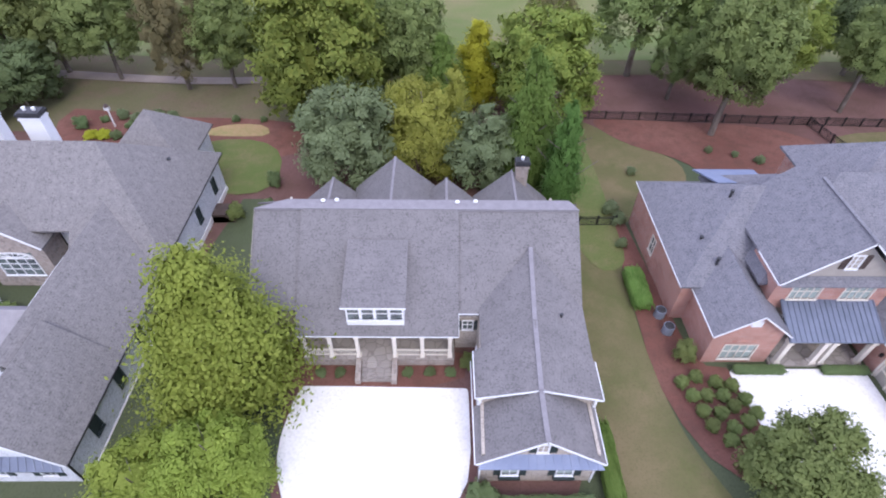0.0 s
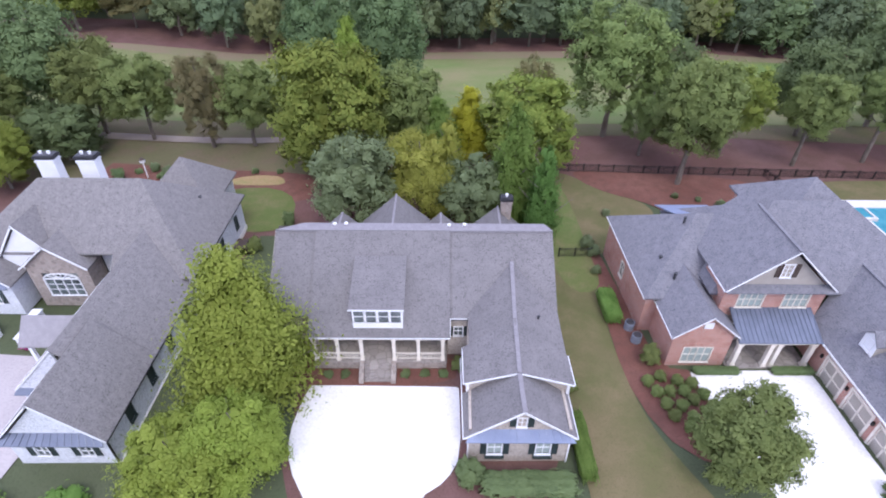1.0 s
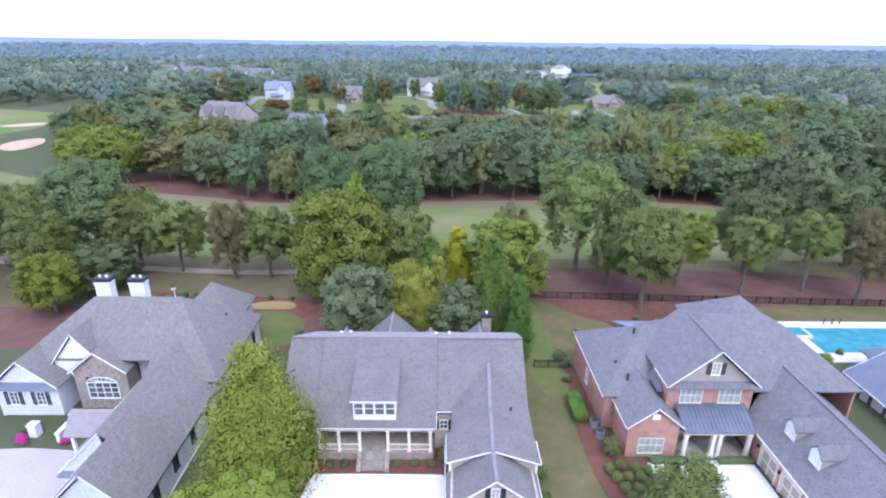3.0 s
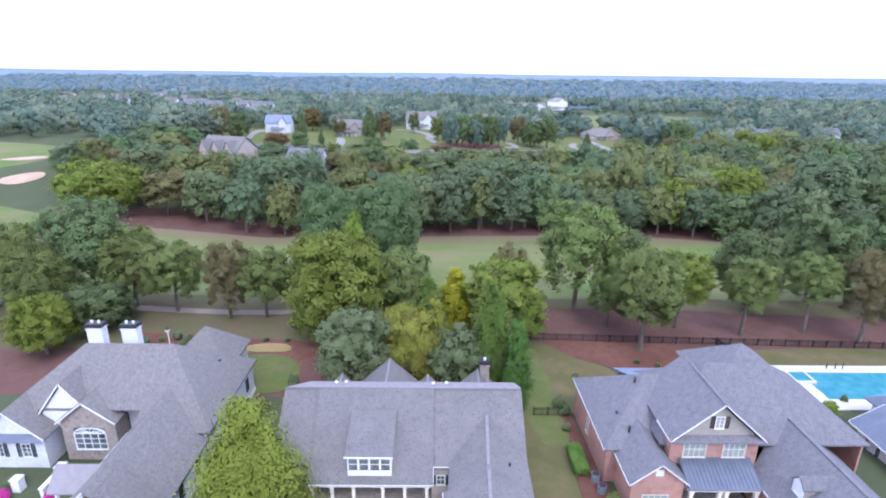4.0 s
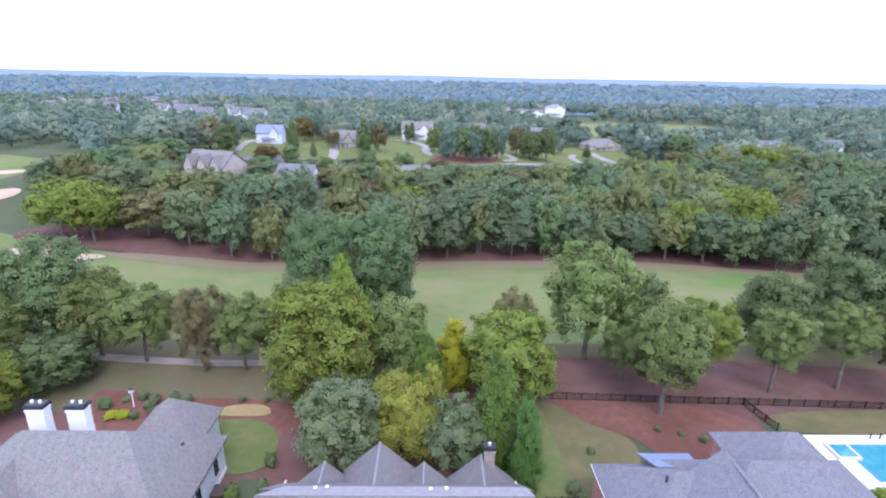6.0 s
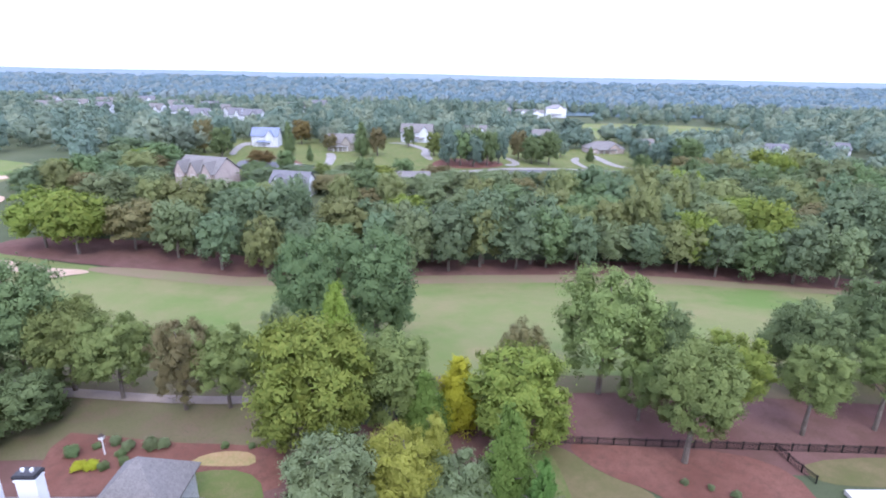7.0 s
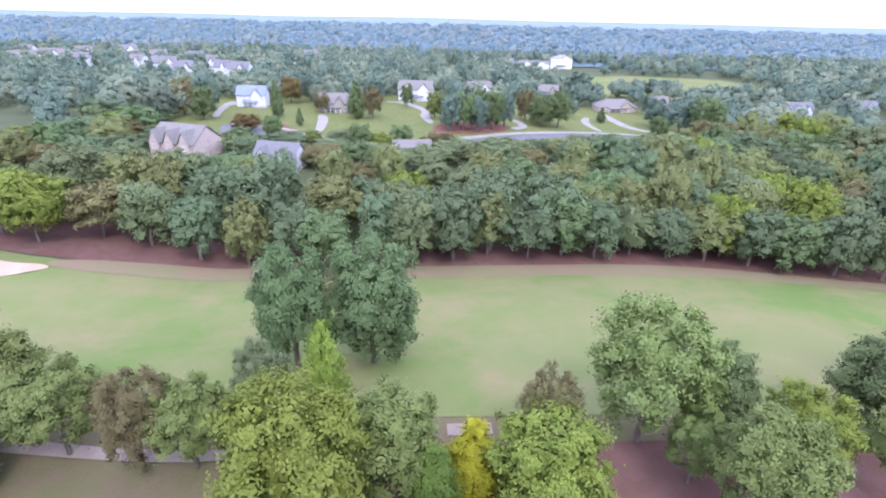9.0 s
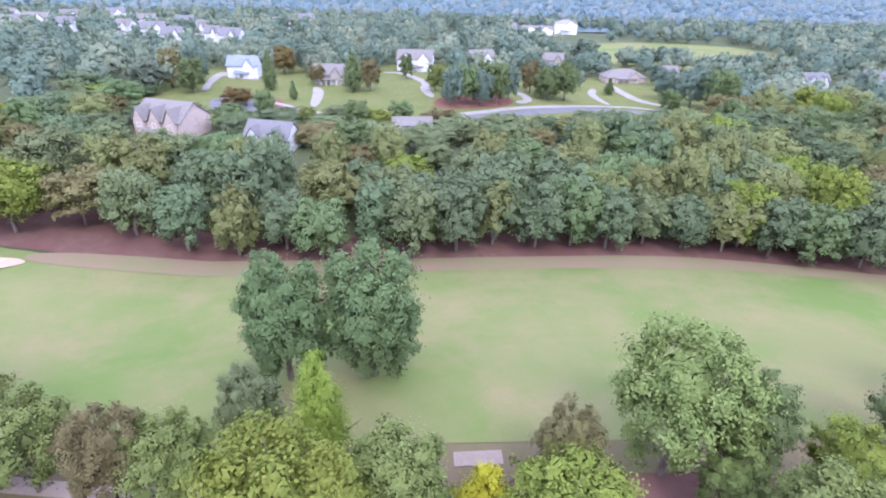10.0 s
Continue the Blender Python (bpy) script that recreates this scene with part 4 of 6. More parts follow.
# trees on the far lawns
for x, y, h, wide, kd, mt in [(-75.7, 288, 17, 9, "spire", L_DARK), (-79, 330, 15, 13, "edge", L_RUST), (-81.3, 256.5, 8, 14, "edge", L_RUST), (-61, 270, 8, 5, "spire", L_DARK), (-64.3, 238, 11, 9, "edge", L_DARK), (-59, 235, 4.5, 9, "edge", L_BROWN),
                              (-37.7, 289, 17.5, 13, "spire", L_DARK), (-29.3, 290, 15.5, 10, "edge", L_BROWN), (-46.7, 229, 8, 8, "edge", L_MID), (-27.8, 228.7, 10.5, 10.5, "edge", L_DARK), (-12.5, 236, 8.5, 11, "edge", L_DARK),
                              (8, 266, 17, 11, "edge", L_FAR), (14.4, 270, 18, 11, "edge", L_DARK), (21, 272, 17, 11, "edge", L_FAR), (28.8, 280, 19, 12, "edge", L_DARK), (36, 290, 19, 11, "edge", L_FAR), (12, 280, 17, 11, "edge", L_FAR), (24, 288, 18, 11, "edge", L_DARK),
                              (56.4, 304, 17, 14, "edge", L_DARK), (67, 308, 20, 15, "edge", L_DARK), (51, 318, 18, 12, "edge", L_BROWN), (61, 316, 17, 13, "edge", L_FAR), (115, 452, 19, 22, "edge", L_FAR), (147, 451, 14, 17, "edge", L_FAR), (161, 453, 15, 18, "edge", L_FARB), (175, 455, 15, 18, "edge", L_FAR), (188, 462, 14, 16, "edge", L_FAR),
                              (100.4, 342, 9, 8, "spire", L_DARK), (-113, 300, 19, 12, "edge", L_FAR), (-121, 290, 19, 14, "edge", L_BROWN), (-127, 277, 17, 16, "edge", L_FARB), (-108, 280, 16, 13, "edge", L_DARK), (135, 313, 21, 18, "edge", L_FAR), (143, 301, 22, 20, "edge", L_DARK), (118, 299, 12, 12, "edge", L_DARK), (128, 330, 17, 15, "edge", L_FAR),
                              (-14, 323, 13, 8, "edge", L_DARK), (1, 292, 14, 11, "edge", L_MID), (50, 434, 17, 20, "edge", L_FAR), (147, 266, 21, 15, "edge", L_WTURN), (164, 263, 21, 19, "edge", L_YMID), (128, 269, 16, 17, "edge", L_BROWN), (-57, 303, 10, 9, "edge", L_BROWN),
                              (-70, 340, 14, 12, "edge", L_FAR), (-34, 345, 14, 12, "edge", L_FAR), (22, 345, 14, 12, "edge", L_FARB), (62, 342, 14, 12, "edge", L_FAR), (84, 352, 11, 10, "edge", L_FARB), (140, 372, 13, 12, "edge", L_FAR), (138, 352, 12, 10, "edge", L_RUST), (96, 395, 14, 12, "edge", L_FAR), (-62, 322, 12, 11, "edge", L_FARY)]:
    tree("tree", x, y, ground_z(x, y) + h, wide, kd, mt, "tree on the lawn of a far house", 0.08, 0 if kd == "spire" else int(abs(x)) % 5, group="trees on far lawns")

# distance: hills and land sheet, with aerial haze painted into their base colours
me = bpy.data.meshes.new("backdrop")
hv, hf = [], []
N = 160
for k in range(N + 1):
    a = radians(-75 + 150 * k / N)
    for r, z in ((3300, -12), (3900, 30 + 8 * noise.noise((k * 0.11, 0, 0)) + 4 * noise.noise((k * 0.5, 3, 0))), (4700, 36 + 9 * noise.noise((k * 0.07, 9, 0)))):
        hv.append((r * math.sin(a), r * math.cos(a), z))
for k in range(N):
    for j in range(2):
        hf.append((k * 3 + j, k * 3 + 3 + j, k * 3 + 4 + j, k * 3 + 1 + j))
me.from_pydata(hv, [], hf)
HAZE, hn, hl, hb = material("painted_haze_blue_hills", 1.0, spec=0.0)
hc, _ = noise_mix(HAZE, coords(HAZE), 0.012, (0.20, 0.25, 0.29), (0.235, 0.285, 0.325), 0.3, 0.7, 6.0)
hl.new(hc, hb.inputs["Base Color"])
HAZE2, hn, hl, hb = material("painted_haze_green_land", 1.0, spec=0.0)
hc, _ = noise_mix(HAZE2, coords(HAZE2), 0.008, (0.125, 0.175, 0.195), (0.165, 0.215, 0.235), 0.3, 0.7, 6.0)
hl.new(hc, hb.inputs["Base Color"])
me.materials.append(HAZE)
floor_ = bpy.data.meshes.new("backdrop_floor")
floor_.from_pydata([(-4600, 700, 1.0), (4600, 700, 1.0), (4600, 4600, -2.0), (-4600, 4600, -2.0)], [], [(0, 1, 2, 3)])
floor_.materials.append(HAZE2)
tagged(new("backdrop_floor", floor_), "green land far off between the woods, haze painted into its colour", "land", kind="structure")
tagged(new("backdrop", me), "low wooded hills on the horizon, blue haze painted into their colour", "hills", kind="structure")


# ---- the grey-roofed house in the middle ----
def gable_roof(parent, x0, x1, y0, y1, eave, ridge, mat, th=0.18, along="y", name="roof"):
    bm = bmesh.new()
    if along == "y":
        c = (x0 + x1) / 2
        slab(bm, [(x0, y0, eave), (c, y0, ridge), (c, y1, ridge), (x0, y1, eave)], th)
        slab(bm, [(c, y0, ridge), (x1, y0, eave), (x1, y1, eave), (c, y1, ridge)], th)
    else:
        c = (y0 + y1) / 2
        slab(bm, [(x0, y0, eave), (x1, y0, eave), (x1, c, ridge), (x0, c, ridge)], th)
        slab(bm, [(x0, c, ridge), (x1, c, ridge), (x1, y1, eave), (x0, y1, eave)], th)
    return part(name, bm, mat, parent)


def hip_roof(parent, x0, x1, y0, y1, eave, ridge, mat, rx0, rx1, ry, th=0.18, name="roof"):
    """Hip roof with its ridge from rx0 to rx1 at ry."""
    bm = bmesh.new()
    a, b = (rx0, ry, ridge), (rx1, ry, ridge)
    slab(bm, [(x0, y0, eave), (x1, y0, eave), b, a], th)
    slab(bm, [(x1, y1, eave), (x0, y1, eave), a, b], th)
    slab(bm, [(x0, y1, eave), (x0, y0, eave), a], th)
    slab(bm, [(x1, y0, eave), (x1, y1, eave), b], th)
    return part(name, bm, mat, parent)


def gable_wall(name, parent, mat, x0, x1, y, z0, ridge, th=0.2, cx=None):
    c = (x0 + x1) / 2 if cx is None else cx
    return part(name, prism(bmesh.new(), [(x0, y, z0), (x1, y, z0), (c, y, ridge)], (0, th, 0)), mat, parent)


def chimney(parent, x, y, z0, z1, w, d, mat, cap, flues=2):
    bm = boxes((x - w / 2, x + w / 2, y - d / 2, y + d / 2, z0, z1), (x - w / 2 - 0.08, x + w / 2 + 0.08, y - d / 2 - 0.08, y + d / 2 + 0.08, z1 - 0.35, z1 - 0.2))
    c = part("chimney", bm, mat, parent)
    part("chimney_cap", boxes((x - w / 2 - 0.12, x + w / 2 + 0.12, y - d / 2 - 0.12, y + d / 2 + 0.12, z1, z1 + 0.3), (x - w / 2 - 0.02, x + w / 2 + 0.02, y - d / 2 - 0.02, y + d / 2 + 0.02, z1 + 0.3, z1 + 0.42)), cap, c, "dark metal chimney cap")
    for k in range(flues):
        u = x + (k - (flues - 1) / 2) * w * 0.45
        part("flue", tube(bmesh.new(), (u, y, z1 + 0.42), (u, y, z1 + 0.72), 0.16, 0.18, 10), PVC, c)


def vent(parent, x, y, z, mat=None, h=0.5, r=0.09):
    bm = tube(bmesh.new(), (x, y, z - 0.3), (x, y, z + h), r, r, 8)
    tube(bm, (x, y, z + h), (x, y, z + h + 0.1), r * 1.7, r * 1.4, 8)
    part("roof_vent", bm, mat or VENTMETAL, parent)


S = 0.72                       # main slope
RY = 33.2
RB = 34.15                     # back edge of the flat top
W = 0.22                       # drop of the side roofs
RZ = 4.35 + S * (RY - 24.9)
roofz = lambda y: 4.35 + S * (y - 24.9)
house = thing("house", (-2, 30, 0), "one-and-a-half-storey house with grey shingle roof, porch and dormer", "house")
bm = bmesh.new()
slab(bm, [(-11.3, 24.9, 4.35), (1.5, 24.9, 4.35), (1.5, RY, RZ), (-11.3, RY, RZ)], 0.2)
slab(bm, [(-11.3, RB, RZ), (1.5, RB, RZ), (1.5, 41.6, 4.35), (-11.3, 41.6, 4.35)], 0.2)
part("main_roof", bm, SHINGLE, house)
bm = bmesh.new()
slab(bm, [(-15.1, 26.6, roofz(26.6) - W), (-11.3, 26.6, roofz(26.6) - W), (-11.3, RY, RZ - W), (-15.1, RY, RZ - W)], 0.2)
slab(bm, [(-15.1, RB, RZ - W), (-11.3, RB, RZ - W), (-11.3, 41.6, 4.27), (-15.1, 41.6, 4.27)], 0.2)
part("west_roof", bm, SHINGLE, house)
bm = bmesh.new()
slab(bm, [(1.5, 26.4, roofz(26.4) - W), (11.3, 26.4, roofz(26.4) - W), (11.3, RY, RZ - W), (1.5, RY, RZ - W)], 0.2)
slab(bm, [(1.5, RB, RZ - W), (11.3, RB, RZ - W), (11.3, 41.6, 4.27), (1.5, 41.6, 4.27)], 0.2)
part("east_roof", bm, SHINGLE, house)
bm = bmesh.new()
slab(bm, [(-15.1, RY - 0.06, RZ + 0.03), (11.3, RY - 0.06, RZ + 0.03), (10.6, RB + 0.1, RZ + 0.10), (-12.6, RB + 0.1, RZ + 0.10)], 0.24)
part("flat_top", bm, RIDGE2, house, "pale low-slope roof strip along the ridge")
edges(house, WHITE, [((-11.3, 24.86, 4.33), (1.5, 24.86, 4.33)), ((1.52, 24.9, 4.3), (1.52, 26.4, roofz(26.4) - 0.05)), ((1.5, 26.36, roofz(26.4) - 0.1), (3.1, 26.36, roofz(26.4) - 0.1))], 0.06, 0.12)
edges(house, STUCCO, [((-15.12, 26.6, roofz(26.6) - 0.1), (-15.12, RY, RZ - 0.1))], 0.04, 0.12)
# rear wings whose tops look over the ridge
for cx, cy, top, half in ((-10.7, 43.2, 5.9, 3.5), (-4.5, 44.4, 7.6, 4.3), (0.6, 43.2, 5.9, 3.0), (7.2, 44.2, 6.2, 4.0)):
    b = top - half * 0.9
    gable_roof(house, cx - half, cx + half, 36.0, cy, b, top, SHINGLE, 0.2, name="rear_roof")
    ridge_line(house, (cx, 36.4, top), (cx, cy, top), RIDGE2, 0.22)
    part("rear_wall", prism(bmesh.new(), [(cx - half + 0.4, cy - 0.6, -1), (cx + half - 0.4, cy - 0.6, -1), (cx + half - 0.4, cy - 0.6, b), (cx, cy - 0.6, top - 0.35), (cx - half + 0.4, cy - 0.6, b)], (0, 0.25, 0)), SIDING_B, house)
chimney(house, 8.1, 43.6, 3, 7.5, 1.2, 0.9, STONE, VENTMETAL, 1)
# walls
wall("wall", house, SIDING_B, (-11.0, 28.2), (1.3, 28.2), 0.9, 4.9, [(1.2, 0.9, 1.9, 1.6), (3.0, 0.9, 1.9, 1.6), (6.0, 1.9, 1.0, 2.4), (8.8, 0.9, 1.9, 1.6), (10.8, 0.9, 1.9, 1.6)])
for u in (1.2, 3.0, 8.8, 10.8):
    window(house, -11.0 + u, 28.2, 1.9, 0.86, 1.56, 0, 2, 2, SHUTTER)
wall("wall", house, SIDING_B, (1.3, 26.9), (3.3, 26.9), 0.0, 5.3, [(1.0, 0.8, 2.7, 1.1)])
window(house, 2.3, 26.9, 2.7, 0.76, 1.06, 0, 2, 2, SHUTTER)
wall("wall", house, SIDING_B, (11.0, 26.6), (11.0, 41.2), -0.6, 5.0)
wall("wall", house, SIDING_B, (-14.8, 41.2), (-14.8, 27), -0.6, 5.0)
wall("wall", house, SIDING_B, (-14.8, 27.0), (-11.0, 27.0), -0.3, 5.3)
wall("wall", house, SIDING_B, (11.0, 41.2), (-14.8, 41.2), -1.0, 4.5)
wall("wall", house, SIDING_B, (-11.0, 25.4), (-11.0, 28.2), 0.9, 1.0)
for x in (-14.8, 10.8):
    part("gable_wall", prism(bmesh.new(), [(x, 27.5, 4.9), (x, 39.0, 4.9), (x, RY, RZ - 0.4)], (0.2, 0, 0)), SIDING_B, house)
# front door
door = part("front_door", boxes((-5.9, -4.06, 28.26, 28.32, 1.0, 3.38)), DOORWOOD, house, "double panelled red-brown wooden door")
for s in (-5.42, -4.54):
    for z0, h in ((1.15, 0.8), (2.1, 1.1)):
        part("door_panel", boxes((s - 0.3, s + 0.3, 28.22, 28.26, z0, z0 + h)), DOORWOOD, door)
part("door_handle", boxes((-5.03, -4.98, 28.17, 28.26, 1.9, 2.25), (-4.97, -4.92, 28.17, 28.26, 1.9, 2.25)), VENTMETAL, door)
# porch
part("porch_floor", boxes((-11.2, 1.2, 25.1, 28.2, 0.0, 0.92)), STONE, house, "fieldstone porch base")
part("porch_paving", boxes((-11.24, 1.24, 25.06, 28.2, 0.924, 0.98)), PAVER, house, "flagstone porch floor")
part("porch_beam", boxes((-11.2, 1.2, 25.2, 25.55, 3.75, 4.18)), CREAM, house)
part("porch_ceiling", boxes((-11.2, 1.2, 25.55, 28.2, 4.0, 4.08)), CREAM, house)
COLS = (-10.95, -8.85, -6.65, -3.65, -1.4, 0.85)
for x in COLS:
    bm = boxes((x - 0.15, x + 0.15, 25.25, 25.55, 0.98, 3.75), (x - 0.21, x + 0.21, 25.19, 25.61, 0.98, 1.2), (x - 0.21, x + 0.21, 25.19, 25.61, 3.58, 3.75))
    part("porch_column", bm, CREAM, house)
for a, b in ((0, 1), (1, 2), (3, 4), (4, 5)):
    x0, x1 = COLS[a] + 0.15, COLS[b] - 0.15
    rail = part("porch_railing", boxes((x0, x1, 25.34, 25.46, 1.78, 1.88), (x0, x1, 25.36, 25.44, 1.1, 1.18)), CREAM, house)
    n = int((x1 - x0) / 0.15)
    for k in range(1, n):
        u = x0 + (x1 - x0) * k / n
        part("baluster", boxes((u - 0.025, u + 0.025, 25.37, 25.43, 1.18, 1.78)), CREAM, rail)
for k in range(5):
    part("porch_step", boxes((-6.35, -3.95, 23.5 + 0.32 * k, 25.1, 0.0, 0.19 * (k + 1))), PAVER, house, "flagstone step")
for x in (-6.62, -3.68):
    part("step_cheek", prism(bmesh.new(), [(x - 0.22, 23.3, 0), (x - 0.22, 25.06, 0), (x - 0.22, 25.06, 1.05), (x - 0.22, 24.6, 1.05), (x - 0.22, 23.3, 0.45)], (0.44, 0, 0)), STONE, house)
# dormer
bm = bmesh.new()
slab(bm, [(-7.4, 25.1, 7.55), (-2.55, 25.1, 7.55), (-2.55, 31.0, 8.95), (-7.4, 31.0, 8.95)], 0.16)
part("dormer_roof", bm, SHINGLE, house)
edges(house, WHITE, [((-7.42, 25.08, 7.54), (-2.53, 25.08, 7.54))], 0.08, 0.18)
wall("dormer_wall", house, WHITE, (-7.2, 25.6), (-2.75, 25.6), 4.85, 7.6, [(0.57 + 1.1 * k, 0.9, 5.55, 1.4) for k in range(4)], 0.18)
for k in range(4):
    window(house, -7.2 + 0.57 + 1.1 * k, 25.6, 5.55, 0.88, 1.38, 0, 1, 2, None, GLASS)
for x in (-7.2, -2.93):
    part("dormer_cheek", prism(bmesh.new(), [(x, 25.78, 4.9), (x, 30.6, 8.4), (x, 30.6, 8.72), (x, 25.78, 7.58)], (0.18, 0, 0)), WHITE, house)
# garage wing: ridge, lower front roof, raised shed roofs on both sides
gx0, gx1, gc = 2.4, 11.05, 6.75
bm = bmesh.new()
slab(bm, [(gx0, 15.05, 3.85), (gc, 15.05, 7.05), (gc, 19.2, 7.05), (gx0, 19.2, 3.85)], 0.18)
slab(bm, [(gc, 15.05, 7.05), (gx1, 15.05, 3.85), (gx1, 19.2, 3.85), (gc, 19.2, 7.05)], 0.18)
part("garage_front_roof", bm, SHINGLE, house)
bm = bmesh.new()
slab(bm, [(2.5, 19.0, 5.35), (gc, 18.6, 7.12), (6.95, 24.2, 7.5), (2.5, 22.9, 5.3)], 0.18)
slab(bm, [(gc, 18.6, 7.12), (11.35, 18.9, 5.3), (11.35, 22.0, 5.3), (6.95, 24.2, 7.5)], 0.18)
part("garage_shed_roof", bm, SHINGLE, house)
bm = bmesh.new()
slab(bm, [(3.1, 22.6, 5.2), (6.9, 23.0, 7.46), (7.25, 30.6, 8.5), (3.1, 27.0, 5.5)], 0.18)
slab(bm, [(6.9, 23.0, 7.46), (11.3, 21.8, 5.1), (11.3, 27.4, 5.6), (7.25, 30.6, 8.5)], 0.18)
part("garage_rear_roof", bm, SHINGLE, house)
ridge_line(house, (gc, 15.05, 7.05), (gc, 18.9, 7.05), w=0.34)
ridge_line(house, (gc, 18.6, 7.12), (6.95, 24.2, 7.5), w=0.34)
ridge_line(house, (6.93, 24.1, 7.55), (7.25, 30.6, 8.55), w=0.34)
edges(house, WHITE, [((gx0, 15.03, 3.84), (gc, 15.03, 7.04)), ((gx1, 15.03, 3.84), (gc, 15.03, 7.04)), ((gx0 - 0.03, 15.05, 3.84), (gx0 - 0.03, 23.0, 3.84)), ((gx1 + 0.03, 15.05, 3.84), (gx1 + 0.03, 23.0, 3.84)),
                    ((2.5, 18.98, 5.34), (gc, 18.58, 7.1)), ((11.35, 18.88, 5.29), (gc, 18.58, 7.1)), ((2.47, 19.0, 5.34), (2.47, 22.9, 5.29)), ((11.38, 18.9, 5.29), (11.38, 22.0, 5.29))], 0.1, 0.2)
part("shed_gable", prism(bmesh.new(), [(2.8, 19.25, 3.9), (gc, 19.25, 6.8), (10.9, 19.25, 3.9), (10.9, 19.25, 5.2), (gc, 19.25, 6.95), (2.8, 19.25, 5.2)], (0, 0.18, 0)), SIDING_B, house)
part("corner_post", boxes((2.72, 2.95, 19.15, 19.4, 4.0, 5.2)), WHITE, house)
part("corner_post", boxes((10.85, 11.08, 19.1, 19.35, 4.0, 5.15)), WHITE, house)
wall("wall", house, SIDING_B, (2.8, 15.5), (10.65, 15.5), 0.0, 3.9, [(2.1, 1.1, 1.2, 1.6), (5.9, 1.1, 1.2, 1.6)], label="beige clapboard garage wall")
for x in (4.9, 8.7):
    window(house, x, 15.5, 1.2, 1.06, 1.56, 0, 2, 2, SHUTTER, BLIND)
    part("window_box", boxes((x - 0.75, x + 0.75, 15.2, 15.48, 0.85, 1.08)), SHUTTER, house, "dark green window box")
gable_wall("gable_wall", house, SIDING_B, 3.0, 10.45, 15.5, 3.9, 6.75)
window(house, gc, 15.49, 4.75, 0.62, 0.95, 0, 2, 2, SHUTTER, deep=0.03)
bm = bmesh.new()
slab(bm, [(2.55, 14.75, 3.72), (10.9, 14.75, 3.72), (10.3, 15.5, 4.35), (3.15, 15.5, 4.35)], 0.08)
aw = part("metal_awning", bm, BLUEMETAL, house, "pale blue standing-seam metal skirt roof")
for k in range(14):
    u = 3.0 + 7.5 * k / 13
    part("seam", beam(bmesh.new(), (u, 14.75, 3.77), (3.2 + 7.0 * k / 13, 15.5, 4.4), 0.05, 0.05), BLUEMETAL, aw)
part("downpipe", boxes((2.75, 2.85, 15.38, 15.48, 0.0, 3.7)), WHITE, house)
part("downpipe", boxes((10.6, 10.7, 15.38, 15.48, 0.0, 3.7)), WHITE, house)
wall("wall", house, SIDING_B, (10.65, 15.5), (10.65, 27), -0.2, 4.4)
wall("wall", house, SIDING_B, (3.1, 27), (2.8, 15.5), 0.0, 4.4, [(2.8, 2.7, 0.0, 2.3), (6.6, 2.7, 0.0, 2.3)])
for a in (24.2, 20.4):
    gd = part("garage_door", boxes((2.98, 3.04, a - 1.35, a + 1.35, 0.02, 2.3)), WHITE, house)
    for j in range(4):
        part("door_panel", boxes((2.93, 2.98, a - 1.28, a + 1.28, 0.06 + 0.56 * j, 0.56 + 0.56 * j)), WHITE, gd)
for x, y, mt in ((-9.6, RY + 0.8, PVC), (-8.5, RY + 0.9, PVC), (1.4, RY + 0.7, PVC), (2.9, RY + 0.8, PVC)):
    vent(house, x, y, RZ - 0.2, mt, 0.35, 0.12)
vent(house, 9.2, 25.2, 6.4, VENTMETAL, 0.35)


# ---- the white house ----
wh = thing("house", (-38, 36, -0.6), "white clapboard house with steep weathered shingle roofs and two chimneys", "house")
bm = bmesh.new()
ra, rb = (-42.3, 41.4, 11.2), (-31.4, 41.4, 11.2)
slab(bm, [(-51.3, 33.4, 4.0), (-45.2, 33.4, 4.0), (-45.2, 35.3, 5.71), (-33.3, 35.3, 5.71), (-33.3, 33.4, 4.0), (-24.5, 33.4, 4.0), rb, ra], 0.2)
slab(bm, [(-24.5, 50.2, 4.0), (-51.3, 50.2, 4.0), ra, rb], 0.2)
slab(bm, [(-51.3, 50.2, 4.0), (-51.3, 33.4, 4.0), ra], 0.2)
slab(bm, [(-24.5, 33.4, 4.0), (-24.5, 50.2, 4.0), rb], 0.2)
part("roof", bm, SHINGLE_B, wh)
gable_roof(wh, -33.3, -24.8, 15.2, 24, 3.0, 7.4, SHINGLE_B, name="garage_roof")
bm = bmesh.new()
slab(bm, [(-35.1, 20.3, 2.75), (-30.4, 20.3, 7.5), (-30.4, 38.0, 7.5), (-35.1, 35.0, 2.75)], 0.18)
slab(bm, [(-30.4, 20.3, 7.5), (-24.8, 20.3, 3.0), (-24.8, 36.0, 3.0), (-30.4, 38.0, 7.5)], 0.18)
part("garage_rear_roof", bm, SHINGLE_B, wh)
part("garage_rear_gable", prism(bmesh.new(), [(-34.7, 20.34, -0.7), (-32.6, 20.34, -0.7), (-32.6, 20.34, 3.4), (-30.2, 20.34, 5.9), (-30.4, 20.34, 7.2), (-34.7, 20.34, 2.95)], (0, 0.2, 0)), SIDING_W, wh)
edges(wh, WHITE, [((-35.1, 20.25, 2.75), (-30.4, 20.25, 7.48)), ((-35.13, 20.3, 2.73), (-35.13, 35, 2.73))], 0.09, 0.22)
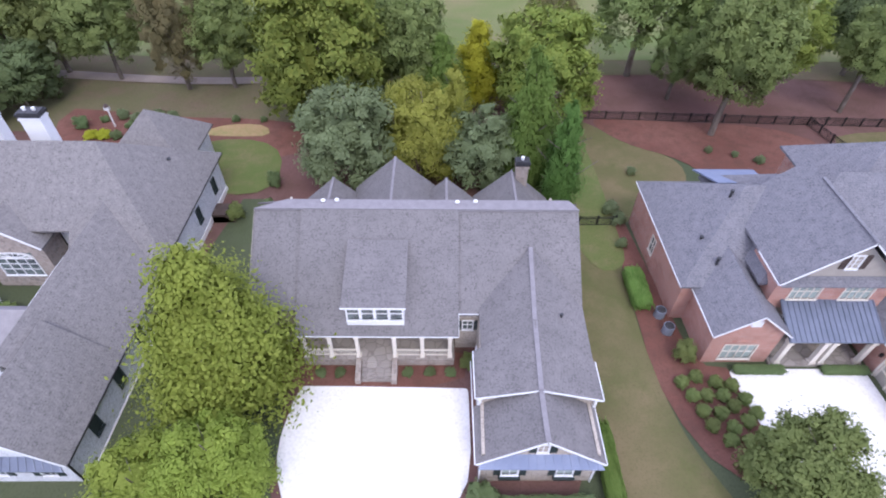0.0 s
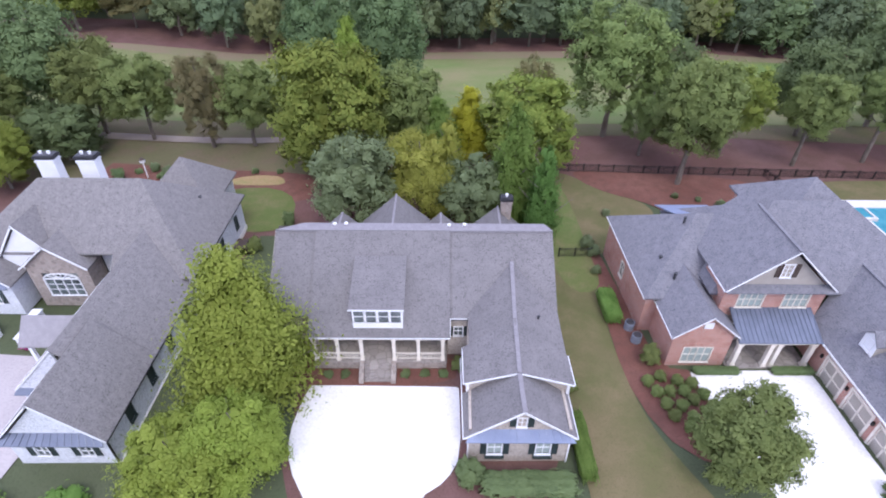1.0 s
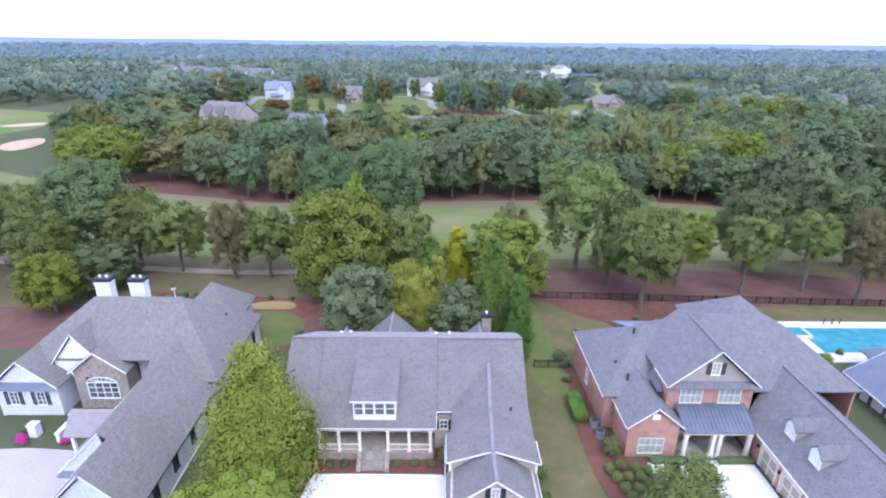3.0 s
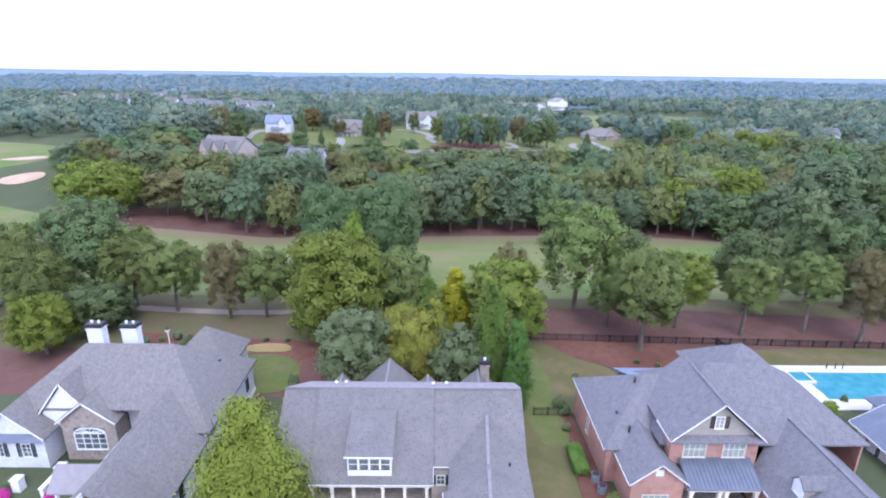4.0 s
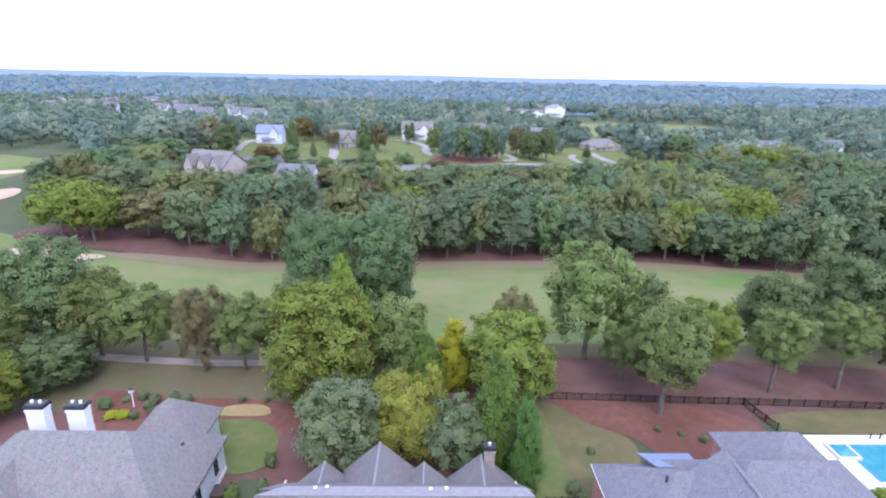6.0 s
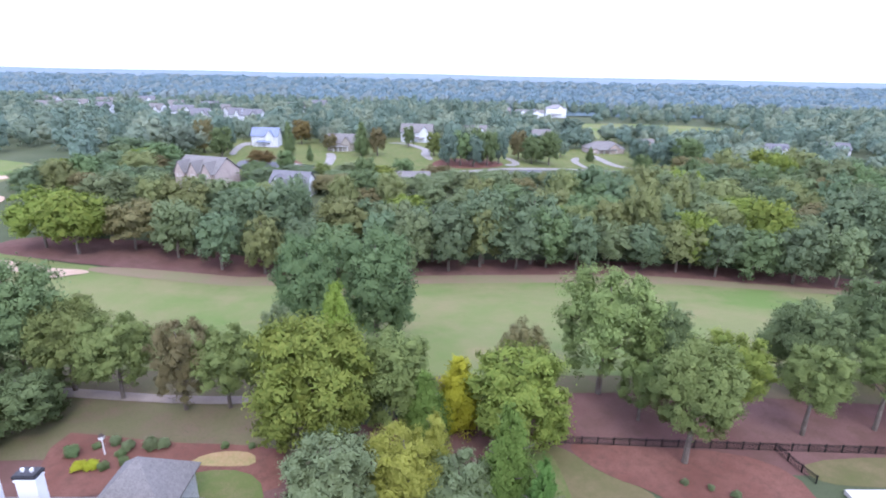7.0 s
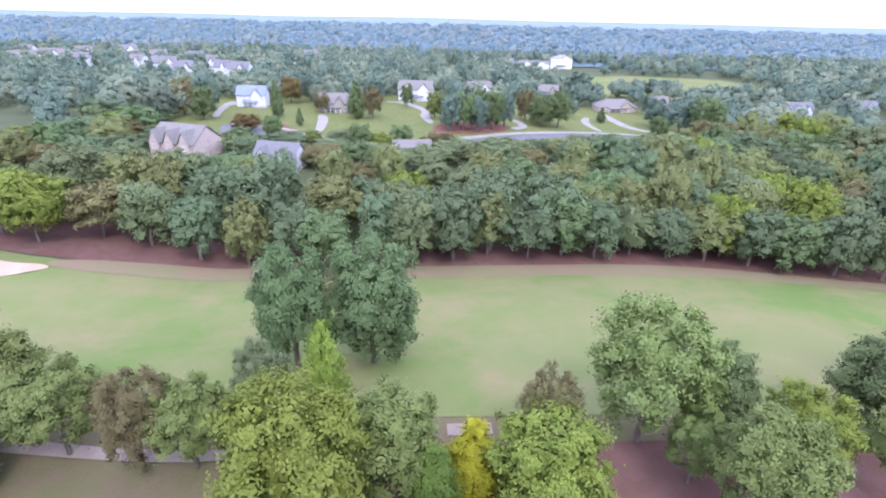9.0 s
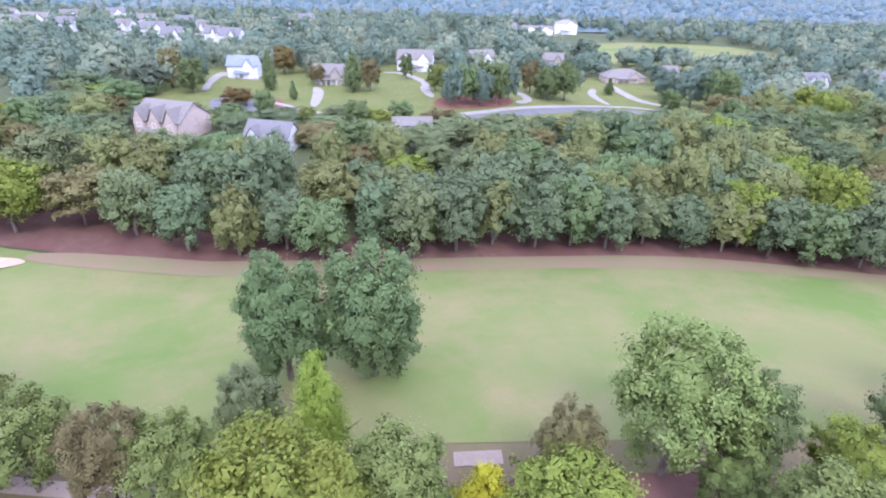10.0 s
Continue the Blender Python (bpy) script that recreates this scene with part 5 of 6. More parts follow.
part("metal_awning", slab(bmesh.new(), [(-35.1, 19.9, 2.5), (-33.2, 19.9, 2.5), (-33.2, 20.7, 3.2), (-34.7, 20.7, 3.2)], 0.08), METALROOF, wh)
part("side_entry_roof", slab(slab(bmesh.new(), [(-37.4, 24.6, 3.3), (-33.4, 24.6, 3.3), (-32.0, 26.6, 5.3), (-37.4, 26.6, 5.3)], 0.15), [(-37.4, 26.6, 5.3), (-32.0, 26.6, 5.3), (-33.4, 28.6, 3.3), (-37.4, 28.6, 3.3)], 0.15), RIDGE, wh)
part("side_entry_gable", prism(bmesh.new(), [(-36.9, 24.9, 3.2), (-36.9, 28.3, 3.2), (-36.9, 26.6, 4.95)], (0.2, 0, 0)), SIDING_W, wh)
part("side_entry_post", boxes((-36.9, -36.6, 24.9, 25.2, -0.8, 3.3)), WHITE, wh)
part("side_entry_post", boxes((-36.9, -36.6, 28.0, 28.3, -0.8, 3.3)), WHITE, wh)
gable_roof(wh, -51.4, -43.2, 32.6, 41, 3.5, 7.1, SHINGLE_B, name="west_gable_roof")
bm = bmesh.new()
for p, q in (((-1, -1), (1, -1)), ((1, -1), (1, 1)), ((1, 1), (-1, 1)), ((-1, 1), (-1, -1))):
    slab(bm, [(-31.8 + p[0] * 4.6, 51.2 + p[1] * 4.6, 4.2), (-31.8 + q[0] * 4.6, 51.2 + q[1] * 4.6, 4.2), (-31.8, 51.2, 8.8)], 0.2)
part("rear_hip_roof", bm, SHINGLE_B, wh)
part("rear_wall", boxes((-35.8, -27.8, 47, 55.2, -1.4, 4.2)), SIDING_W, wh)
for x in (-42.9, -38.4):
    chimney(wh, x, 44.6, 7.2, 12.0, 2.0, 1.2, WHITE, VENTMETAL, 2)
wall("wall", wh, SIDING_W, (-33.0, 15.6), (-25.1, 15.6), -0.6, 3.1, [(2.3, 1.0, 0.6, 1.6), (5.8, 1.0, 0.6, 1.6)])
for x in (-30.7, -27.2):
    window(wh, x, 15.6, 0.6, 0.96, 1.56, 0, 2, 3, SHUTTER)
gable_wall("gable_wall", wh, SIDING_W, -32.8, -25.3, 15.6, 3.0, 6.9)
bm = bmesh.new()
slab(bm, [(-33.2, 14.85, 2.85), (-24.9, 14.85, 2.85), (-25.4, 15.6, 3.5), (-32.7, 15.6, 3.5)], 0.08)
aw = part("metal_awning", bm, METALROOF, wh, "blue-grey standing-seam metal skirt roof")
for k in range(15):
    part("seam", beam(bmesh.new(), (-33.1 + 8.1 * k / 14, 14.85, 2.9), (-32.6 + 7.1 * k / 14, 15.6, 3.55), 0.05, 0.05), METALROOF, aw)
wall("wall", wh, SIDING_W, (-25.1, 15.6), (-25.1, 33.6), -1.2, 2.98, [(u, 0.9, 0.9, 1.7) for u in (3.2, 7.2, 11.2, 15.2)])
wall("wall", wh, SIDING_W, (-25.1, 33.6), (-25.1, 49.8), -1.2, 4.0, [(u, 0.9, 0.9, 1.7) for u in (8.5, 13.5)])
part("foundation", boxes((-25.06, -24.98, 15.6, 49.8, -1.4, -0.35)), CONCRETE, wh, "pale foundation band")
part("back_step", boxes(*[(-24.9, -23.4 + 0.3 * k, 44.0, 46.0, -1.4, 0.1 - 0.25 * k) for k in range(4)]), BROWNWOOD, wh, "brown wooden back steps")
for u in (3.2, 7.2, 11.2, 15.2, 26.5, 31.5):
    window(wh, -25.1, 15.6 + u, 0.9, 0.86, 1.66, -90, 1, 1, None, SHUTTER, SHUTTER)
part("corner_pipe", boxes((-25.12, -25.0, 15.4, 15.52, -0.6, 2.9)), IRON, wh)
edges(wh, WHITE, [((-33.3, 15.15, 2.98), (-29.05, 15.15, 7.38)), ((-24.8, 15.15, 2.98), (-29.05, 15.15, 7.38)), ((-51.4, 32.55, 3.48), (-47.3, 32.55, 7.08)), ((-43.2, 32.55, 3.48), (-47.3, 32.55, 7.08)), ((-33.33, 15.2, 2.98), (-33.33, 20.3, 2.98))], 0.08, 0.2)
edges(wh, IRON, [((-24.76, 15.2, 2.98), (-24.76, 33.4, 2.98)), ((-24.46, 33.4, 3.98), (-24.46, 50.2, 3.98))], 0.1, 0.12, "gutter", "black metal gutter")
wall("wall", wh, SIDING_W, (-51.0, 33.0), (-43.6, 33.0), -0.7, 3.5, [(2.0, 1.0, 0.9, 1.7), (5.2, 1.0, 0.9, 1.7)])
for x in (-49.0, -45.8):
    window(wh, x, 33.0, 0.9, 0.96, 1.66, 0, 2, 3, SHUTTER)
gable_wall("gable_wall", wh, SIDING_W, -50.9, -43.7, 33.0, 3.5, 6.7)
bm = bmesh.new()
slab(bm, [(-51.3, 32.3, 3.35), (-43.3, 32.3, 3.35), (-43.8, 33.0, 4.0), (-50.8, 33.0, 4.0)], 0.08)
part("metal_awning", bm, METALROOF, wh, "blue-grey standing-seam metal skirt roof")
wall("wall", wh, SIDING_W, (-43.6, 33.0), (-43.6, 37), -0.7, 3.5)
wall("wall", wh, SIDING_W, (-51.0, 49.8), (-51.0, 33.0), -1.0, 4.0)
wall("wall", wh, SIDING_W, (-25.1, 49.8), (-51.0, 49.8), -1.4, 4.0)
# entry: white gable over the door, stone gable with the arched window
gable_roof(wh, -45.2, -39.0, 35.1, 40.5, 5.3, 9.3, SHINGLE_B, name="entry_roof")
part("entry_gable", prism(bmesh.new(), [(-44.9, 35.4, 3.2), (-39.3, 35.4, 3.2), (-39.3, 35.4, 5.3), (-42.1, 35.4, 8.8), (-44.9, 35.4, 5.3)], (0, 0.2, 0)), WHITE, wh)
edges(wh, WHITE, [((-45.2, 35.05, 5.28), (-42.1, 35.05, 9.28)), ((-39.0, 35.05, 5.28), (-42.1, 35.05, 9.28))], 0.1, 0.24)
part("entry_door", boxes((-44.6, -42.9, 36.9, 37.0, -0.2, 2.6)), DOORWOOD, wh, "dark wooden entry door in shade")
wall("wall", wh, SIDING_W, (-45.2, 37.0), (-42.4, 37.0), -0.7, 4.0)
gable_roof(wh, -42.7, -35.6, 34.0, 39.5, 4.7, 7.5, SHINGLE_B, name="stone_gable_roof")
edges(wh, WHITE, [((-42.7, 33.95, 4.68), (-39.15, 33.95, 7.48)), ((-35.6, 33.95, 4.68), (-39.15, 33.95, 7.48))], 0.1, 0.22)
wall("stone_wall", wh, STONE, (-42.3, 34.4), (-36.0, 34.4), -0.7, 4.7, [(3.15, 3.7, 0.9, 2.9)])
gable_wall("stone_gable", wh, STONE, -42.3, -36.0, 34.4, 4.7, 7.1)
window(wh, -39.15, 34.4, 0.9, 3.6, 2.1, 0, 4, 3)
bm = bmesh.new()
for k in range(12):
    a, b = math.pi * k / 12, math.pi * (k + 1) / 12
    beam(bm, (-39.15 + 1.85 * math.cos(a), 34.38, 3.1 + 0.75 * math.sin(a)), (-39.15 + 1.85 * math.cos(b), 34.38, 3.1 + 0.75 * math.sin(b)), 0.16, 0.12)
for k in range(1, 6):
    a = math.pi * k / 6
    beam(bm, (-39.15, 34.44, 3.1), (-39.15 + 1.8 * math.cos(a), 34.44, 3.1 + 0.72 * math.sin(a)), 0.08, 0.07)
part("arch_frame", bm, WHITE, wh)
part("arch_pane", boxes((-41.0, -37.3, 34.5, 34.52, 3.05, 3.8)), GLASS, wh)
for x in (-42.3, -36.2):
    part("stone_return", boxes((x, x + 0.2, 34.62, 37.0, -0.7, 4.7)), STONE, wh)
wall("wall", wh, SIDING_W, (-36.0, 37.2), (-33.0, 37.2), -0.7, 5.0, [(1.3, 1.2, 1.2, 1.5)])
window(wh, -34.7, 37.2, 1.2, 1.1, 1.4, 0, 2, 2)
wall("wall", wh, SIDING_W, (-34.7, 37), (-34.7, 20.9), -0.7, 2.8, [(12.4, 3.0, -0.5, 2.6)])
wall("wall", wh, SIDING_W, (-33.0, 20.7), (-33.0, 15.6), -0.7, 3.0)
part("garage_door", boxes((-34.6, -34.54, 23.1, 26.1, -0.6, 2.1)), WHITE, wh)
vent(wh, -27.4, 44.6, 6.7, VENTMETAL, 0.3, 0.16)
# garden walls, pillars and flowers at its court
for x, y, w, d, h in ((-44.6, 29.5, 0.9, 0.9, 1.5), (-41.2, 31.6, 0.9, 0.9, 1.5), (-41.2, 29.6, 0.4, 2.6, 1.1)):
    g = finish("garden_pillar", boxes((x - w / 2, x + w / 2, y - d / 2, y + d / 2, -0.8, h - 0.7), (x - w / 2 - 0.07, x + w / 2 + 0.07, y - d / 2 - 0.07, y + d / 2 + 0.07, h - 0.7, h - 0.58)), WHITE)
    tagged(g, "white painted masonry pillar at the motor court", "pillar")


# ---- the brick house ----
bh = thing("house", (34, 34, 0.5), "two-storey red brick house with slate-grey hip roofs and garage wing", "house")
G = 0.3
# west wing
bm = bmesh.new()
slab(bm, [(21.4, 24.9, 4.5), (24.5, 24.9, 7.0), (24.5, 30.0, 7.0), (27.6, 33.0, 9.4), (27.6, 34.0, 9.4), (21.4, 34.0, 4.5)][:3] + [(24.5, 34, 7.0), (21.4, 34, 4.5)], 0.2)
slab(bm, [(24.5, 24.9, 7.0), (27.6, 24.9, 4.5), (27.6, 34.0, 4.5), (24.5, 34.0, 7.0)], 0.2)
part("west_gable_roof", bm, SHINGLE_C, bh)
hip_roof(bh, 20.2, 35.0, 29.6, 44.1, 5.0, 10.0, SHINGLE_C, 26.6, 30.4, 37.0, name="west_hip_roof")
# main block
hip_roof(bh, 25.8, 48.6, 28.8, 43.2, 6.4, 12.2, SHINGLE_C, 33.2, 40.2, 36.0, name="main_hip_roof")
bm = bmesh.new()
slab(bm, [(26.1, 27.3, 7.95), (31.15, 27.3, 12.4), (31.15, 37.5, 12.4), (26.1, 37.5, 7.95)], 0.2)
slab(bm, [(31.15, 27.3, 12.4), (36.2, 27.3, 7.95), (36.2, 37.5, 7.95), (31.15, 37.5, 12.4)], 0.2)
part("front_gable_roof", bm, SHINGLE_C, bh)
bm = bmesh.new()
for p, q in (((-1, -1), (1, -1)), ((1, -1), (1, 1)), ((1, 1), (-1, 1)), ((-1, 1), (-1, -1))):
    slab(bm, [(39.6 + p[0] * 5.4, 40.2 + p[1] * 5.4, 8.4), (39.6 + q[0] * 5.4, 40.2 + q[1] * 5.4, 8.4), (39.6, 40.2, 12.5)], 0.2)
part("rear_hip_roof", bm, SHINGLE_C, bh)
part("rear_block", boxes((34.8, 44.4, 37.5, 45.0, -0.6, 8.4)), BRICK, bh)
ridge_line(bh, (31.15, 27.3, 12.4), (31.15, 35, 12.4), SHINGLE_C)
edges(bh, WHITE, [((26.1, 27.25, 7.93), (31.15, 27.25, 12.38)), ((36.2, 27.25, 7.93), (31.15, 27.25, 12.38)), ((21.4, 24.85, 4.48), (24.5, 24.85, 6.98)), ((27.6, 24.85, 4.48), (24.5, 24.85, 6.98)),
                 ((21.37, 24.9, 4.5), (21.37, 34, 4.5)), ((20.17, 29.6, 4.98), (20.17, 44.1, 4.98)), ((26.07, 27.3, 7.93), (26.07, 31, 7.93))], 0.07, 0.16)
# walls
wall("wall", bh, BRICK, (21.8, 25.3), (27.2, 25.3), G, 4.5, [(2.6, 2.6, 1.0, 1.9)])
window(bh, 24.4, 25.3, 1.0, 2.56, 1.86, 0, 4, 2, None, BLIND, CREAM)
gable_wall("gable_wall", bh, BRICK, 21.9, 27.1, 25.3, 4.5, 6.65)
part("gable_vent", boxes((24.1, 24.9, 25.18, 25.3, 5.35, 6.0)), WHITE, bh)
part("window_arch", prism(bmesh.new(), [(22.9, 25.24, 3.0), (25.9, 25.24, 3.0), (25.6, 25.24, 3.3), (24.4, 25.24, 3.45), (23.2, 25.24, 3.3)], (0, 0.06, 0)), BRICK, bh)
wall("wall", bh, BRICK, (21.8, 34.0), (21.8, 25.3), G, 4.5)
wall("wall", bh, BRICK, (20.6, 43.7), (20.6, 30.0), -0.4, 5.0, [(6.5, 1.0, 1.6, 1.8)])
window(bh, 20.6, 37.2, 1.6, 0.96, 1.76, 90, 2, 2, None, GLASS, CREAM)
wall("wall", bh, BRICK, (20.6, 30.0), (21.8, 30.0), G, 4.8)
wall("wall", bh, BRICK, (44.0, 43.7), (20.6, 43.7), -0.8, 5.0)
wall("wall", bh, BRICK, (48.2, 29.2), (48.2, 43.0), 0, 6.4)
wall("wall", bh, BRICK, (48.2, 43.0), (26.2, 43.0), 0, 6.4)
wall("upper_wall", bh, BRICK, (26.5, 27.9), (35.8, 27.9), 4.5, 7.95, [(2.6, 2.3, 5.6, 1.75), (6.8, 2.3, 5.6, 1.75)])
for x in (29.1, 33.3):
    window(bh, x, 27.9, 5.6, 2.26, 1.7, 0, 4, 2, None, BLIND, CREAM)
wall("upper_wall", bh, BRICK, (26.5, 32), (26.5, 27.9), 4.5, 7.95)
wall("upper_wall", bh, BRICK, (35.8, 27.9), (35.8, 32), 4.5, 7.95)
gable_wall("stucco_gable", bh, STUCCO, 26.7, 35.6, 27.9, 7.95, 11.9)
bm = bmesh.new()
slab(bm, [(26.2, 27.1, 7.9), (36.1, 27.1, 7.9), (36.1, 27.88, 8.3), (26.2, 27.88, 8.3)], 0.1)
part("pent_roof", bm, SHINGLE_C, bh)
window(bh, 31.2, 27.88, 9.2, 0.8, 1.3, 0, 2, 3, BROWNWOOD, GLASS, WHITE)
# entry porch under a metal roof
bm = bmesh.new()
slab(bm, [(27.5, 24.7, 4.05), (35.1, 24.7, 4.05), (35.1, 27.9, 5.5), (27.5, 27.9, 5.5)], 0.1)
mr = part("porch_metal_roof", bm, METALROOF, bh, "dark blue-grey standing-seam metal porch roof")
for k in range(18):
    u = 27.6 + 7.4 * k / 17
    part("seam", beam(bmesh.new(), (u, 24.7, 4.11), (u, 27.9, 5.56), 0.05, 0.05), METALROOF, mr)
part("porch_beam", boxes((27.6, 35.0, 24.95, 25.3, 3.6, 3.95)), CREAM, bh)
for x in (27.95, 30.9, 31.6, 34.7):
    part("porch_column", boxes((x - 0.19, x + 0.19, 24.95, 25.33, 0.7, 3.6), (x - 0.26, x + 0.26, 24.88, 25.4, 0.7, 0.95), (x - 0.25, x + 0.25, 24.89, 25.39, 3.4, 3.6)), CREAM, bh)
part("porch_floor", boxes((27.4, 35.1, 24.8, 28.3, 0.2, 0.7)), PAVER, bh)
wall("porch_wall", bh, STONE, (27.2, 28.3), (35.3, 28.3), 0.3, 4.5, [(2.0, 1.2, 1.4, 1.6), (4.0, 1.6, 0.7, 2.5)])
part("front_door", boxes((30.42, 31.98, 28.4, 28.48, 0.7, 3.2)), DOORWOOD, bh)
window(bh, 29.2, 28.3, 1.4, 1.16, 1.56, 0, 2, 2)
# garage wing
gyr, gz = 40.7, 8.2
bm = bmesh.new()
slab(bm, [(35.1, 13.2, 4.05), (40.7, 13.2, 8.2), (40.7, 32.0, 8.2), (35.1, 27.3, 4.05)], 0.2)
slab(bm, [(40.7, 13.2, 8.2), (46.3, 13.2, 4.05), (46.3, 32.0, 4.05), (40.7, 32.0, 8.2)], 0.2)
part("garage_roof", bm, SHINGLE_C, bh)
ridge_line(bh, (40.7, 13.2, 8.2), (40.7, 32, 8.2), SHINGLE_C)
edges(bh, WHITE, [((35.07, 13.2, 4.03), (35.07, 27, 4.03)), ((35.1, 13.15, 4.03), (40.7, 13.15, 8.18)), ((46.3, 13.15, 4.03), (40.7, 13.15, 8.18))], 0.12, 0.24)
wall("garage_wall", bh, BRICK, (35.5, 28.0), (35.5, 13.7), 0.3, 4.1, [(5.4, 2.6, 0.5, 2.5), (9.0, 2.6, 0.5, 2.5), (12.4, 2.4, 0.5, 2.5)])
for y, w in ((22.6, 2.6), (19.0, 2.6), (15.6, 2.4)):
    gd = part("garage_door", boxes((35.6, 35.66, y - w / 2, y + w / 2, 0.5, 3.0)), TAUPEDOOR, bh, "taupe carriage-style garage door")
    for a, b, c, d in ((y - w / 2, y + w / 2, 1.68, 1.82), (y - 0.08, y + 0.08, 0.5, 3.0), (y - w / 2, y - w / 2 + 0.12, 0.5, 3.0), (y + w / 2 - 0.12, y + w / 2, 0.5, 3.0), (y - w / 2, y + w / 2, 2.86, 3.0)):
        part("door_rail", boxes((35.54, 35.6, a, b, c, d)), CREAM, gd)
    part("door_surround", boxes((35.42, 35.5, y - w / 2 - 0.2, y - w / 2, 0.4, 3.1), (35.42, 35.5, y + w / 2, y + w / 2 + 0.2, 0.4, 3.1), (35.42, 35.5, y - w / 2 - 0.2, y + w / 2 + 0.2, 3.1, 3.3)), CREAM, bh)
for y in (24.5, 20.8, 17.3):
    lamp = part("wall_lantern", boxes((35.28, 35.48, y - 0.1, y + 0.1, 2.5, 2.85)), IRON, bh)
wall("garage_wall", bh, BRICK, (35.5, 13.7), (45.9, 13.7), 0.3, 4.1, [(2.6, 1.6, 1.2, 1.6), (7.6, 1.6, 1.2, 1.6)])
for x in (38.1, 43.1):
    window(bh, x, 13.7, 1.2, 1.5, 1.56, 0, 3, 2, BROWNWOOD, GLASS, WHITE)
gable_wall("gable_wall", bh, STUCCO, 35.9, 45.5, 13.7, 4.1, 7.7)
wall("garage_wall", bh, BRICK, (45.9, 13.7), (45.9, 32), 0.3, 4.1)
for y in (22.7, 18.9):
    d = part("dormer", prism(bmesh.new(), [(36.9, y - 0.75, 5.2), (36.9, y + 0.75, 5.2), (36.9, y + 0.75, 6.75), (36.9, y, 7.5), (36.9, y - 0.75, 6.75)], (2.6, 0, 0)), STUCCO, bh)
    bm = bmesh.new()
    slab(bm, [(36.65, y - 0.95, 6.7), (36.65, y, 7.68), (40.1, y, 7.68), (38.8, y - 0.95, 6.7)], 0.12)
    slab(bm, [(36.65, y, 7.68), (36.65, y + 0.95, 6.7), (38.8, y + 0.95, 6.7), (40.1, y, 7.68)], 0.12)
    part("dormer_roof", bm, SHINGLE_C, d)
    part("dormer_face", prism(bmesh.new(), [(36.84, y - 0.78, 5.3), (36.84, y + 0.78, 5.3), (36.84, y + 0.78, 6.7), (36.84, y, 7.45), (36.84, y - 0.78, 6.7)], (0.055, 0, 0)), WHITE, d)
    window(bh, 36.83, y, 5.65, 0.75, 1.0, 90, 2, 3)
for x, y, z in ((25.4, 36.6, 9.3), (22.6, 33.6, 6.6), (23.3, 31.2, 6.4)):
    vent(bh, x, y, z, VENTMETAL, 0.4, 0.12)
# flat rear metal roof between the wings
part("rear_flat_roof", slab(bmesh.new(), [(25.2, 43.6, 6.9), (31.2, 43.6, 6.9), (30.8, 40.0, 8.0), (26.0, 40.0, 8.0)], 0.15), BLUEMETAL, bh)

# ---- the white house by the pool ----
ph = thing("house", (62, 34, 0), "white house with dark metal roofs beside the pool", "house")
part("wall", boxes((54.9, 70, 24, 37.6, -0.6, 3.0)), SIDING_W, ph)
bm = bmesh.new()
slab(bm, [(54.0, 23.0, 2.7), (62, 23.0, 7.6), (62, 38.2, 7.6), (54.0, 38.2, 2.7)], 0.2)
slab(bm, [(62, 23.0, 7.6), (71, 23.0, 2.7), (71, 38.2, 2.7), (62, 38.2, 7.6)], 0.2)
part("roof", bm, METALROOF, ph)
hip_roof(ph, 59.8, 70, 37.4, 43.4, 2.8, 5.2, METALROOF, 63, 66, 40.4, name="porch_roof")
part("porch_wall", boxes((60.6, 69, 38.2, 42.6, -0.8, 2.8)), SIDING_W, ph)
part("gable_wall", prism(bmesh.new(), [(55.6, 38.3, 2.9), (69.4, 38.3, 2.9), (62, 38.3, 7.2)], (0, 0.2, 0)), SIDING_W, ph)
edges(ph, WHITE, [((53.97, 23, 2.68), (53.97, 38.2, 2.68)), ((54.0, 38.25, 2.68), (62, 38.25, 7.58))], 0.12, 0.24)
for y in (35, 31, 27):
    window(ph, 54.9, y, 0.6, 1.0, 1.7, 90, 2, 2, SHUTTER)

# ---- pool ----
PZ = max(ground_z(x, y) for x in (55, 68, 82) for y in (44, 48, 52, 56)) + 0.14
deck = finish("pool_deck", boxes((54.4, 82, 44.4, 46.9, PZ - 0.9, PZ), (54.4, 82, 54.2, 56.2, PZ - 0.6, PZ), (54.4, 58.2, 46.9, 54.2, PZ - 0.6, PZ), (58.2, 82, 46.9, 54.2, PZ - 1.7, PZ - 1.5)), DECKPALE)
tagged(deck, "pale stone deck round a swimming pool", "pool deck", kind="structure")
tagged(finish("water", boxes((58.2, 82, 46.9, 54.2, PZ - 1.49, PZ - 0.05)), WATER), "clear turquoise swimming pool water", "water", kind="structure")
spa = thing("spa", (57.4, 52.4, PZ), "raised square spa at the pool's corner", "spa")
part("spa_wall", boxes((55.9, 56.2, 50.8, 54.0, PZ, PZ + 0.4), (58.7, 59.0, 50.8, 54.0, PZ - 1.0, PZ + 0.4), (56.2, 58.7, 50.8, 51.1, PZ, PZ + 0.4), (56.2, 58.7, 53.7, 54.0, PZ, PZ + 0.4)), DECKPALE, spa)
part("spa_water", boxes((56.2, 58.7, 51.1, 53.7, PZ + 0.02, PZ + 0.3)), WATER, spa)
for x in (63.6, 65.0, 66.2):
    post = finish("deck_post", tube(bmesh.new(), (x, 55.4, PZ), (x, 55.4, PZ + 1.0), 0.09, 0.07, 8), VENTMETAL)
    tagged(post, "short dark post on the pool deck", "post", "deck posts")


